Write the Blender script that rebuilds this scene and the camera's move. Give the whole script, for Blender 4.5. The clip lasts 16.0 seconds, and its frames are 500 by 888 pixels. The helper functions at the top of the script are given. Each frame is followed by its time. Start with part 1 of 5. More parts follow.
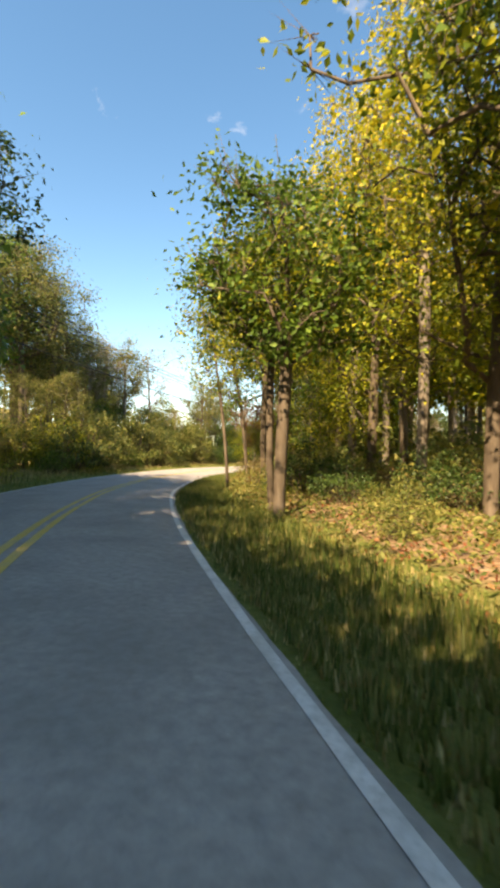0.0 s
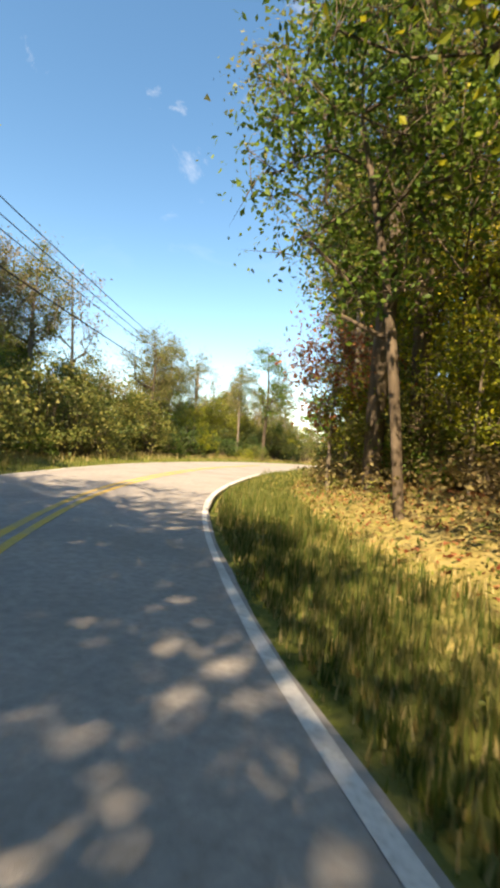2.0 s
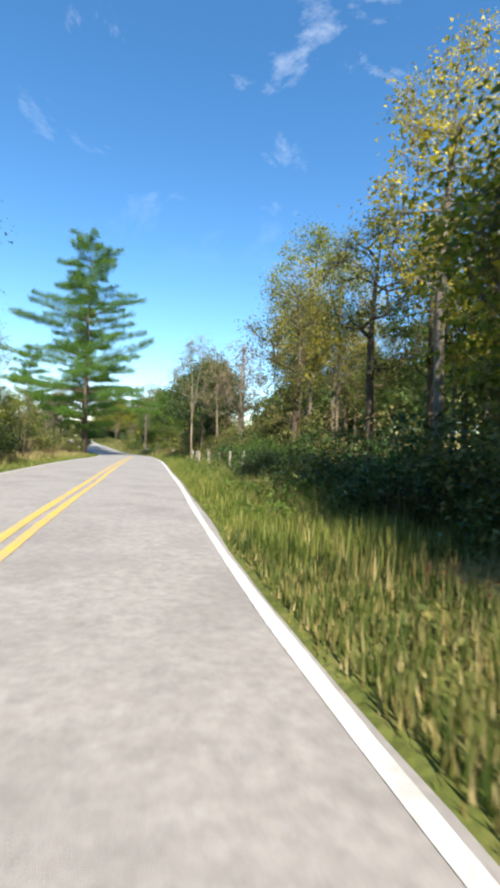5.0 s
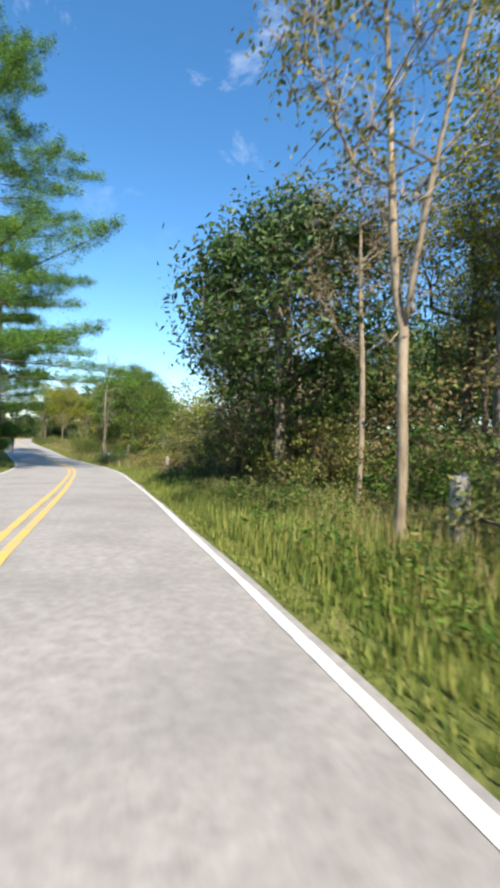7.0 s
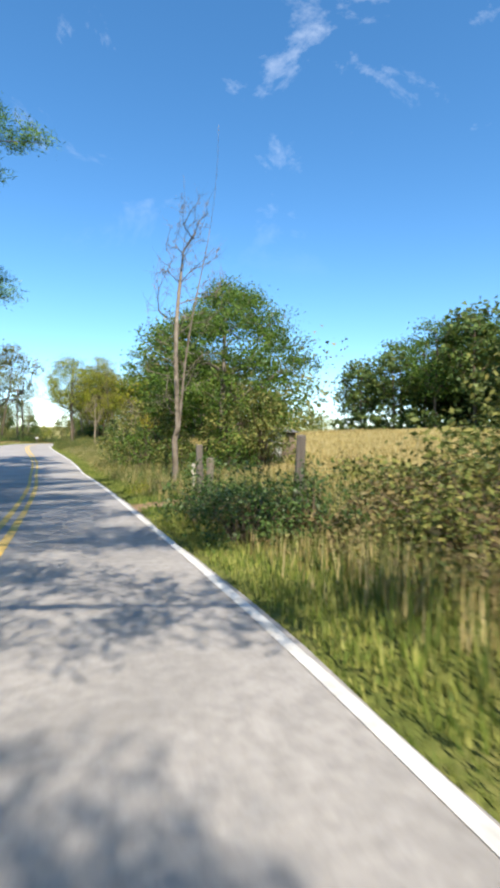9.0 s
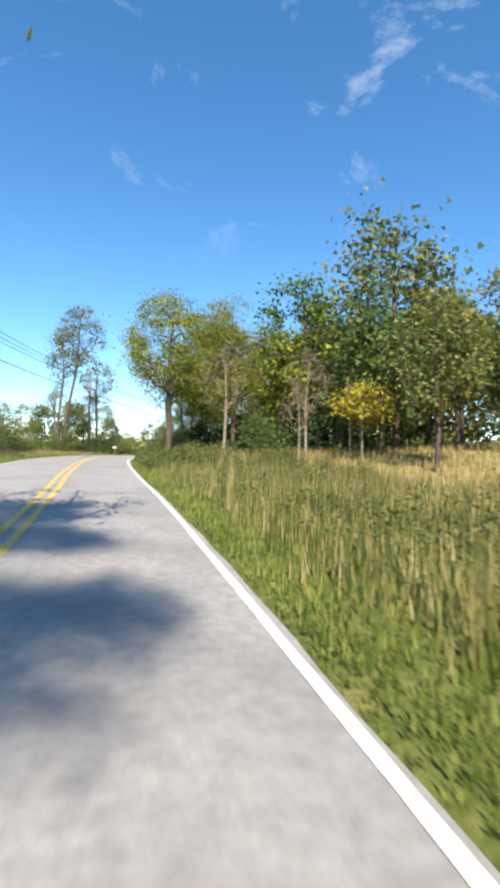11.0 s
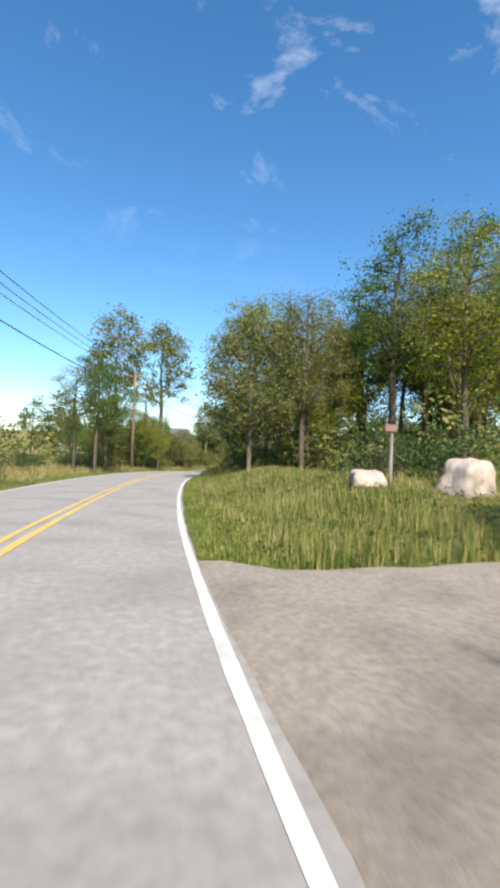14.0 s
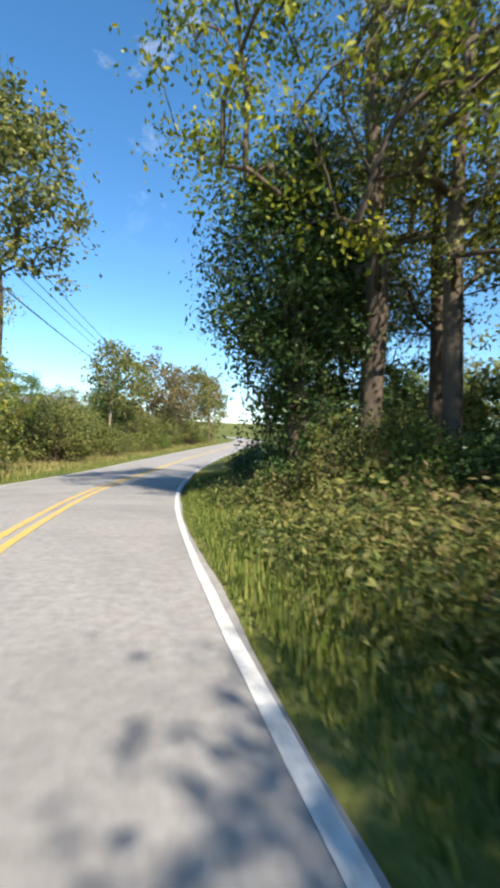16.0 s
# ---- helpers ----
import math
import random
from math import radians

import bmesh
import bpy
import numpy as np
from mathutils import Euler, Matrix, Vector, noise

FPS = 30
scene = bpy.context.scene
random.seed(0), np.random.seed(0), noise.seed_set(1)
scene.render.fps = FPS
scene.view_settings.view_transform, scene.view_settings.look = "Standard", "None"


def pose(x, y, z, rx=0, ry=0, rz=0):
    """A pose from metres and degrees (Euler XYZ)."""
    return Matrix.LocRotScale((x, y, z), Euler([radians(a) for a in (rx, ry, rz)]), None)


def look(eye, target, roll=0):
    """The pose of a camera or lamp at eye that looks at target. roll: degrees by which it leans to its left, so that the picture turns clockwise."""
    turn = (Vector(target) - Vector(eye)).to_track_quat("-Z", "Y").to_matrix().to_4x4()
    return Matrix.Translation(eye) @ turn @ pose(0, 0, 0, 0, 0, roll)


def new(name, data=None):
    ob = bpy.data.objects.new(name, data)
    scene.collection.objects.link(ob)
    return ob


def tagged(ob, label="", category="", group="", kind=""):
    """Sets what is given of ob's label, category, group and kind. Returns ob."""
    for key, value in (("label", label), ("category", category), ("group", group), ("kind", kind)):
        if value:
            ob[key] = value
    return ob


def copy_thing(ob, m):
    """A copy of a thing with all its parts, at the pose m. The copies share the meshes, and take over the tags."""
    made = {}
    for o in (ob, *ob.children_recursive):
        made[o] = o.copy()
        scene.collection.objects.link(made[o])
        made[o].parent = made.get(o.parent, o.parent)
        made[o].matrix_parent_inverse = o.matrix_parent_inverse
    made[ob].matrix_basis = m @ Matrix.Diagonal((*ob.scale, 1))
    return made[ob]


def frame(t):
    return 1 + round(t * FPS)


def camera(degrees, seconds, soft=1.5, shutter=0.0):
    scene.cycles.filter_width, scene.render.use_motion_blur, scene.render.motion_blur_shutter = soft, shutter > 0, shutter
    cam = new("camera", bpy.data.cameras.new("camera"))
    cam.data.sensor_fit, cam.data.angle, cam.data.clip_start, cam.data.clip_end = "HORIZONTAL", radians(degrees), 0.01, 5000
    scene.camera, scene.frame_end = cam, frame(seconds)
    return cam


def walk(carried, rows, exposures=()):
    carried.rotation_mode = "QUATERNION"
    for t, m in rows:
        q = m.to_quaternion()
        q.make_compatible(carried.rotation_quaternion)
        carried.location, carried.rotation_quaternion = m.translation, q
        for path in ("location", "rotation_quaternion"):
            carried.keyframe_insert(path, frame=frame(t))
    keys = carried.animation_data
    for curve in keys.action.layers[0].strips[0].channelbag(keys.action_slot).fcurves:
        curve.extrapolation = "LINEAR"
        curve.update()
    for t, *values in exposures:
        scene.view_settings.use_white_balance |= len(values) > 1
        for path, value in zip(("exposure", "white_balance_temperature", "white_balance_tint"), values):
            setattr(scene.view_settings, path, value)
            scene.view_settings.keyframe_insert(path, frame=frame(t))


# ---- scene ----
cam = camera(54.8, 16.0, soft=3.9, shutter=0.08)


def view(x, y, z, yaw, pitch, roll):
    """A camera at x, y, z that looks yaw degrees left of +y and pitch degrees up."""
    a, b = radians(yaw), radians(pitch)
    way = Vector((-math.sin(a) * math.cos(b), math.cos(a) * math.cos(b), math.sin(b)))
    eye = Vector((x, y, z))
    return look(eye, eye + way * 10, roll)


WALK = [
    (0.0, 23.28, -56.39, 1.37, 31.91, 1.27, 1.18), (0.5, 19.67, -53.16, 1.26, 30.30, 0.30, 1.18), (1.0, 16.37, -49.88, 1.26, 28.20, -0.39, 2.73),
    (1.5, 13.22, -46.66, 1.24, 25.77, -0.33, 3.71), (2.0, 10.40, -43.33, 1.20, 22.43, 0.62, 4.66), (2.5, 8.01, -39.81, 1.22, 17.35, 0.91, 4.67),
    (3.0, 5.69, -36.15, 1.16, 11.29, -0.07, 3.57), (3.5, 3.70, -32.03, 1.19, 4.15, 0.03, 2.90), (4.0, 2.20, -27.21, 1.41, -2.40, 0.12, 2.67),
    (4.5, 1.11, -21.60, 1.51, -7.73, -0.20, 2.45), (5.0, 0.40, -15.16, 1.56, -12.00, -0.31, 2.22), (5.5, 0.08, -7.94, 1.57, -15.36, -0.41, 2.00),
    (6.0, 0.05, -0.01, 1.56, -17.20, -0.41, 1.77), (6.5, 0.11, 8.46, 1.39, -17.11, -0.32, 1.75), (7.0, 0.07, 17.27, 1.23, -16.71, -0.34, 1.67),
    (7.5, 0.02, 26.26, 1.10, -16.55, -0.51, 1.64), (8.0, -0.17, 35.48, 0.86, -15.93, -0.78, 1.24), (8.5, -0.48, 44.86, 0.60, -14.07, -0.55, 0.93),
    (9.0, -1.09, 54.16, 0.36, -11.57, -0.05, 0.36), (9.5, -2.18, 63.16, 0.17, -8.13, 0.20, -0.21), (10.0, -3.80, 71.88, -0.01, -5.88, -0.52, 0.17),
    (10.5, -5.42, 80.47, -0.06, -4.19, 0.57, 0.69), (11.0, -7.28, 89.09, 0.10, -2.25, 1.72, 1.21), (11.5, -9.40, 97.81, 0.38, -0.70, 2.06, 1.73),
    (12.0, -11.66, 106.71, 0.71, -0.45, 1.78, 2.25), (12.5, -13.79, 115.84, 1.06, -2.00, 1.32, 2.77), (13.0, -15.55, 125.27, 1.24, -5.55, 1.85, 1.77),
    (13.5, -16.37, 134.97, 1.51, -9.59, 1.85, 1.50), (14.0, -16.65, 144.95, 1.56, -14.57, 1.40, 2.26), (14.5, -16.23, 155.11, 1.54, -18.57, 0.57, 3.13),
    (15.0, -15.20, 165.36, 1.39, -22.29, 0.35, 2.99), (15.5, -13.63, 175.45, 1.28, -25.01, -0.02, 2.14), (16.0, -11.60, 185.33, 1.16, -27.24, -0.32, 1.77),
]
walk(cam, [(t, view(*place)) for t, *place in WALK], [
    (0.0, 1.75, 10500, 16), (1.0, 1.75, 10500, 16), (2.0, 1.6, 10000, 15), (2.5, 1.5, 8400, 12), (3.0, 1.3, 7000, 10), (3.7, 1.15, 6800, 10),
    (9.0, 1.15, 6800, 10), (12.5, 1.05, 6800, 10), (13.2, 1.1, 6800, 10), (14.5, 0.9, 6800, 10), (16.0, 1.1, 6800, 10)])

# ---- light ----
SUN_TURN, SUN_UP = -178.0, 43.0   # degrees left of +y, degrees above the horizon
world = bpy.data.worlds.new("sky")
scene.world = world
world.use_nodes = True
nt = world.node_tree
nt.nodes.clear()
w_out = nt.nodes.new("ShaderNodeOutputWorld")
w_bg = nt.nodes.new("ShaderNodeBackground")
w_sky = nt.nodes.new("ShaderNodeTexSky")
w_sky.sky_type = "NISHITA"
w_sky.sun_disc = False
w_sky.sun_elevation = radians(SUN_UP)
w_sky.sun_rotation = radians(-SUN_TURN)
w_sky.air_density = 1.0
w_sky.dust_density = 0.25
w_sky.ozone_density = 4.0
w_bg.inputs["Strength"].default_value = 0.12
# thin fair-weather wisps
w_tc = nt.nodes.new("ShaderNodeTexCoord")
w_map = nt.nodes.new("ShaderNodeMapping")
w_map.inputs["Scale"].default_value = (2.0, 2.0, 3.2)
w_n1 = nt.nodes.new("ShaderNodeTexNoise")
w_n1.inputs["Scale"].default_value = 2.3
w_n1.inputs["Detail"].default_value = 8
w_n1.inputs["Roughness"].default_value = 0.62
w_n1.inputs["Distortion"].default_value = 0.5
w_ramp = nt.nodes.new("ShaderNodeValToRGB")
w_ramp.color_ramp.elements[0].position = 0.57
w_ramp.color_ramp.elements[0].color = (0, 0, 0, 1)
w_ramp.color_ramp.elements[1].position = 0.84
w_ramp.color_ramp.elements[1].color = (0.45, 0.45, 0.45, 1)
w_mix = nt.nodes.new("ShaderNodeMix")
w_mix.data_type = "RGBA"
w_mix.inputs[7].default_value = (7.5, 7.8, 8.2, 1)
nt.links.new(w_tc.outputs["Generated"], w_map.inputs["Vector"])
nt.links.new(w_map.outputs["Vector"], w_n1.inputs["Vector"])
nt.links.new(w_n1.outputs["Fac"], w_ramp.inputs["Fac"])
w_sep = nt.nodes.new("ShaderNodeSeparateXYZ")
w_high = nt.nodes.new("ShaderNodeMapRange")
w_high.interpolation_type = "SMOOTHSTEP"
w_high.inputs["From Min"].default_value = 0.3
w_high.inputs["From Max"].default_value = 0.6
w_mul = nt.nodes.new("ShaderNodeMath")
w_mul.operation = "MULTIPLY"
nt.links.new(w_tc.outputs["Generated"], w_sep.inputs["Vector"])
nt.links.new(w_sep.outputs["Z"], w_high.inputs["Value"])
nt.links.new(w_ramp.outputs["Color"], w_mul.inputs[0])
nt.links.new(w_high.outputs["Result"], w_mul.inputs[1])
nt.links.new(w_mul.outputs[0], w_mix.inputs[0])
w_sat = nt.nodes.new("ShaderNodeHueSaturation")
w_sat.inputs["Saturation"].default_value = 1.22
w_sat.inputs["Hue"].default_value = 0.497
nt.links.new(w_sky.outputs["Color"], w_sat.inputs["Color"])
nt.links.new(w_sat.outputs["Color"], w_mix.inputs[6])
nt.links.new(w_mix.outputs[2], w_bg.inputs["Color"])
nt.links.new(w_bg.outputs["Background"], w_out.inputs["Surface"])

sun_data = bpy.data.lights.new("sun", "SUN")
sun_data.energy = 4.2
sun_data.angle = radians(0.53)
sun_data.color = (1.0, 0.93, 0.82)
sun = new("sun", sun_data)
_a, _e = radians(SUN_TURN), radians(SUN_UP)
SUN_WAY = Vector((-math.sin(_a) * math.cos(_e), math.cos(_a) * math.cos(_e), math.sin(_e)))
sun.matrix_world = look(SUN_WAY * 300, (0, 0, 0))


# ---- materials ----
def make_mat(name, colours, scale=6.0, rough=0.85, bump=0.3, bump_scale=40.0, metallic=0.0,
             random_by="", second=None, translucent=0.0, coords="Object", stretch=(1, 1, 1), stops=None):
    """A material whose colour runs through the list by noise at two scales; random_by 'island' or 'object' shifts it piece by piece."""
    mat = bpy.data.materials.new(name)
    mat.use_nodes = True
    t = mat.node_tree
    t.nodes.clear()
    N, L = t.nodes.new, t.links.new
    out = N("ShaderNodeOutputMaterial")
    bsdf = N("ShaderNodeBsdfPrincipled")
    bsdf.inputs["Roughness"].default_value = rough
    bsdf.inputs["Metallic"].default_value = metallic
    bsdf.inputs["Specular IOR Level"].default_value = 0.25
    tc = N("ShaderNodeTexCoord")
    mp = N("ShaderNodeMapping")
    mp.inputs["Scale"].default_value = stretch
    L(tc.outputs[coords], mp.inputs["Vector"])
    n1 = N("ShaderNodeTexNoise")
    n1.inputs["Scale"].default_value = scale
    n1.inputs["Detail"].default_value = 6
    n1.inputs["Roughness"].default_value = 0.65
    L(mp.outputs["Vector"], n1.inputs["Vector"])
    fac = n1.outputs["Fac"]
    if random_by:
        mix = N("ShaderNodeMath")
        mix.operation = "MULTIPLY_ADD"
        if random_by == "island":
            src = N("ShaderNodeNewGeometry").outputs["Random Per Island"]
        else:
            src = N("ShaderNodeObjectInfo").outputs["Random"]
        sub = N("ShaderNodeMath")
        sub.operation = "SUBTRACT"
        L(src, sub.inputs[0])
        sub.inputs[1].default_value = 0.5
        L(sub.outputs[0], mix.inputs[0])
        mix.inputs[1].default_value = 0.75
        L(fac, mix.inputs[2])
        fac = mix.outputs[0]
    ramp = N("ShaderNodeValToRGB")
    els = ramp.color_ramp.elements
    k = len(colours)
    places = stops or [0.22 + 0.56 * i / max(1, k - 1) for i in range(k)]
    while len(els) < k:
        els.new(0.5)
    for e, c, q in zip(els, colours, places):
        e.position = q
        e.color = (*c, 1)
    L(fac, ramp.inputs["Fac"])
    colour = ramp.outputs["Color"]
    if second:
        c2, s2, amount = second
        n2 = N("ShaderNodeTexNoise")
        n2.inputs["Scale"].default_value = s2
        n2.inputs["Detail"].default_value = 4
        L(tc.outputs[coords], n2.inputs["Vector"])
        r2 = N("ShaderNodeMapRange")
        r2.inputs["From Min"].default_value = 0.45
        r2.inputs["From Max"].default_value = 0.7
        r2.inputs["To Max"].default_value = amount
        L(n2.outputs["Fac"], r2.inputs["Value"])
        m2 = N("ShaderNodeMix")
        m2.data_type = "RGBA"
        L(r2.outputs["Result"], m2.inputs[0])
        L(colour, m2.inputs[6])
        m2.inputs[7].default_value = (*c2, 1)
        colour = m2.outputs[2]
    L(colour, bsdf.inputs["Base Color"])
    if bump > 0:
        nb = N("ShaderNodeTexNoise")
        nb.inputs["Scale"].default_value = bump_scale
        nb.inputs["Detail"].default_value = 5
        L(mp.outputs["Vector"], nb.inputs["Vector"])
        bp = N("ShaderNodeBump")
        bp.inputs["Strength"].default_value = bump
        bp.inputs["Distance"].default_value = 0.03
        L(nb.outputs["Fac"], bp.inputs["Height"])
        L(bp.outputs["Normal"], bsdf.inputs["Normal"])
    surface = bsdf.outputs["BSDF"]
    if translucent > 0:
        tr = N("ShaderNodeBsdfTranslucent")
        L(colour, tr.inputs["Color"])
        ms = N("ShaderNodeMixShader")
        ms.inputs["Fac"].default_value = translucent
        L(surface, ms.inputs[1])
        L(tr.outputs["BSDF"], ms.inputs[2])
        surface = ms.outputs["Shader"]
    L(surface, out.inputs["Surface"])
    return mat


def leaf_mat(name, colours, rough=0.55, translucent=0.38):
    return make_mat(name, colours, scale=0.35, rough=rough, bump=0, random_by="island", translucent=translucent)


LEAF = {
    "green": leaf_mat("leaves_green", [(0.046, 0.098, 0.016), (0.091, 0.169, 0.026), (0.156, 0.247, 0.039)]),
    "lime": leaf_mat("leaves_yellow_green", [(0.100, 0.150, 0.019), (0.225, 0.275, 0.031), (0.425, 0.400, 0.037)]),
    "yellow": leaf_mat("leaves_yellow", [(0.220, 0.209, 0.022), (0.462, 0.385, 0.033), (0.660, 0.528, 0.055)]),
    "olive": leaf_mat("leaves_olive", [(0.08, 0.11, 0.028), (0.165, 0.195, 0.05), (0.3, 0.275, 0.082)]),
    "dark": leaf_mat("leaves_dark_green", [(0.024, 0.054, 0.014), (0.047, 0.095, 0.022), (0.095, 0.149, 0.041)], rough=0.42, translucent=0.22),
    "rust": leaf_mat("leaves_rust", [(0.22, 0.06, 0.03), (0.36, 0.13, 0.07), (0.42, 0.22, 0.1)]),
    "dry": leaf_mat("leaves_dry", [(0.12, 0.085, 0.04), (0.22, 0.17, 0.07), (0.26, 0.22, 0.1)]),
    "pine": leaf_mat("pine_needles", [(0.035, 0.1, 0.018), (0.085, 0.2, 0.03), (0.2, 0.33, 0.05)], translucent=0.25),
    "far": leaf_mat("leaves_far", [(0.046, 0.086, 0.023), (0.081, 0.138, 0.034), (0.138, 0.172, 0.040)], translucent=0.25),
}
BARK = {
    "grey": make_mat("bark_grey", [(0.06, 0.05, 0.038), (0.18, 0.15, 0.115), (0.34, 0.3, 0.24)], scale=5, bump=0.7, bump_scale=14, stretch=(1, 1, 0.25)),
    "brown": make_mat("bark_brown", [(0.05, 0.038, 0.028), (0.11, 0.085, 0.06), (0.19, 0.15, 0.11)], scale=5, bump=0.8, bump_scale=12, stretch=(1, 1, 0.22)),
    "pale": make_mat("bark_pale", [(0.1, 0.075, 0.05), (0.27, 0.22, 0.155), (0.44, 0.38, 0.28)], scale=7, bump=0.7, bump_scale=16, stretch=(1, 1, 0.3)),
}
GRASS = {
    "green": leaf_mat("grass_green", [(0.07, 0.112, 0.02), (0.17, 0.222, 0.042), (0.32, 0.32, 0.09)], translucent=0.3),
    "dry": leaf_mat("grass_dry", [(0.24, 0.19, 0.07), (0.4, 0.32, 0.13), (0.5, 0.42, 0.21)], translucent=0.3),
    "weed": leaf_mat("weeds", [(0.05, 0.085, 0.018), (0.11, 0.15, 0.035), (0.22, 0.21, 0.075)], translucent=0.3),
}
M_ASPHALT = make_mat("worn_asphalt", [(0.24, 0.225, 0.21), (0.33, 0.31, 0.29), (0.42, 0.395, 0.37)], scale=9, bump=0.35, bump_scale=160,
                     second=((0.2, 0.19, 0.18), 0.7, 0.5), stretch=(1, 1, 1))
M_YELLOW = make_mat("yellow_line_paint", [(0.48, 0.31, 0.07), (0.62, 0.42, 0.11), (0.66, 0.48, 0.17)], scale=18, bump=0.2, bump_scale=120,
                    second=((0.4, 0.34, 0.22), 2.2, 0.75))
M_WHITE = make_mat("white_line_paint", [(0.44, 0.43, 0.4), (0.64, 0.63, 0.6), (0.76, 0.75, 0.72)], scale=18, bump=0.2, bump_scale=120,
                   second=((0.36, 0.35, 0.32), 3.0, 0.6))
M_STREAK = make_mat("streak_black", [(0.03, 0.03, 0.032), (0.06, 0.06, 0.062)], scale=12, rough=0.6, bump=0.2)
M_POST = make_mat("weathered_post_wood", [(0.16, 0.14, 0.11), (0.28, 0.25, 0.2), (0.42, 0.39, 0.33)], scale=7, bump=0.6, bump_scale=30, stretch=(1, 1, 0.15), random_by="object")
M_POLE = make_mat("pole_wood", [(0.13, 0.09, 0.065), (0.23, 0.17, 0.125), (0.34, 0.27, 0.21)], scale=6, bump=0.5, bump_scale=25, stretch=(1, 1, 0.08))
M_OLD_POST = make_mat("old_post", [(0.06, 0.05, 0.043), (0.12, 0.105, 0.09), (0.2, 0.18, 0.155)], scale=6, bump=0.5, bump_scale=25, stretch=(1, 1, 0.08))
M_WIRE = make_mat("wire", [(0.03, 0.03, 0.03), (0.05, 0.05, 0.05)], bump=0)
M_STEEL = make_mat("galvanised_steel", [(0.3, 0.3, 0.3), (0.45, 0.45, 0.46)], rough=0.45, metallic=0.8, bump=0.1)
M_ROCK = make_mat("pale_boulder", [(0.3, 0.245, 0.2), (0.46, 0.39, 0.335), (0.6, 0.525, 0.465)], scale=2.5, bump=0.8, bump_scale=7, second=((0.3, 0.2, 0.13), 1.6, 0.5))
M_SIDING = make_mat("white_siding", [(0.66, 0.65, 0.62), (0.78, 0.77, 0.74)], scale=1.5, bump=0.1)
M_ROOF = make_mat("grey_shingles", [(0.1, 0.1, 0.11), (0.19, 0.185, 0.18)], scale=12, bump=0.4)
M_GLASS = make_mat("window_glass", [(0.02, 0.025, 0.03), (0.04, 0.045, 0.05)], rough=0.08, bump=0)
M_GRAVEL = make_mat("drive_gravel", [(0.2, 0.17, 0.14), (0.33, 0.285, 0.235), (0.45, 0.39, 0.33)], scale=14, bump=0.8, bump_scale=60, second=((0.12, 0.1, 0.085), 0.8, 0.5))
M_SIGN = make_mat("sign_face", [(0.2, 0.11, 0.09), (0.32, 0.21, 0.18)], bump=0.05)
M_MAILBOX = make_mat("mailbox_white", [(0.6, 0.6, 0.58), (0.75, 0.75, 0.72)], rough=0.5, bump=0.05)


def ground_mat():
    """Soil and turf: grass, leaf litter or dry field, blended by where each grows."""
    mat = bpy.data.materials.new("ground_cover")
    mat.use_nodes = True
    t = mat.node_tree
    N, L = t.nodes.new, t.links.new
    bsdf = t.nodes["Principled BSDF"]
    bsdf.inputs["Roughness"].default_value = 0.95
    bsdf.inputs["Specular IOR Level"].default_value = 0.1
    tc = N("ShaderNodeTexCoord")

    def blotch(cols, s):
        n = N("ShaderNodeTexNoise")
        n.inputs["Scale"].default_value = s
        n.inputs["Detail"].default_value = 9
        n.inputs["Roughness"].default_value = 0.72
        L(tc.outputs["Object"], n.inputs["Vector"])
        r = N("ShaderNodeValToRGB")
        while len(r.color_ramp.elements) < len(cols):
            r.color_ramp.elements.new(0.5)
        for i, (e, c) in enumerate(zip(r.color_ramp.elements, cols)):
            e.position = 0.28 + 0.44 * i / (len(cols) - 1)
            e.color = (*c, 1)
        L(n.outputs["Fac"], r.inputs["Fac"])
        return r.outputs["Color"]

    grass = blotch([(0.05, 0.07, 0.018), (0.12, 0.14, 0.035), (0.22, 0.2, 0.075)], 1.7)
    litter = blotch([(0.09, 0.055, 0.03), (0.26, 0.17, 0.1), (0.46, 0.33, 0.22)], 2.6)
    dry = blotch([(0.16, 0.13, 0.045), (0.28, 0.23, 0.085), (0.38, 0.31, 0.14)], 0.9)
    last = grass
    for key, col in (("litter", litter), ("dry", dry)):
        at = N("ShaderNodeAttribute")
        at.attribute_name = key
        nn = N("ShaderNodeTexNoise")
        nn.inputs["Scale"].default_value = 1.3
        nn.inputs["Detail"].default_value = 5
        L(tc.outputs["Object"], nn.inputs["Vector"])
        ad = N("ShaderNodeMath")
        ad.operation = "ADD"
        L(at.outputs["Fac"], ad.inputs[0])
        L(nn.outputs["Fac"], ad.inputs[1])
        mr = N("ShaderNodeMapRange")
        mr.inputs["From Min"].default_value = 0.85
        mr.inputs["From Max"].default_value = 1.15
        L(ad.outputs[0], mr.inputs["Value"])
        mx = N("ShaderNodeMix")
        mx.data_type = "RGBA"
        L(mr.outputs["Result"], mx.inputs[0])
        L(last, mx.inputs[6])
        L(col, mx.inputs[7])
        last = mx.outputs[2]
    L(last, bsdf.inputs["Base Color"])
    nb = N("ShaderNodeTexNoise")
    nb.inputs["Scale"].default_value = 9
    nb.inputs["Detail"].default_value = 8
    L(tc.outputs["Object"], nb.inputs["Vector"])
    bp = N("ShaderNodeBump")
    bp.inputs["Strength"].default_value = 0.9
    bp.inputs["Distance"].default_value = 0.08
    L(nb.outputs["Fac"], bp.inputs["Height"])
    L(bp.outputs["Normal"], bsdf.inputs["Normal"])
    return mat


M_GROUND = ground_mat()

# ---- mesh helpers ----


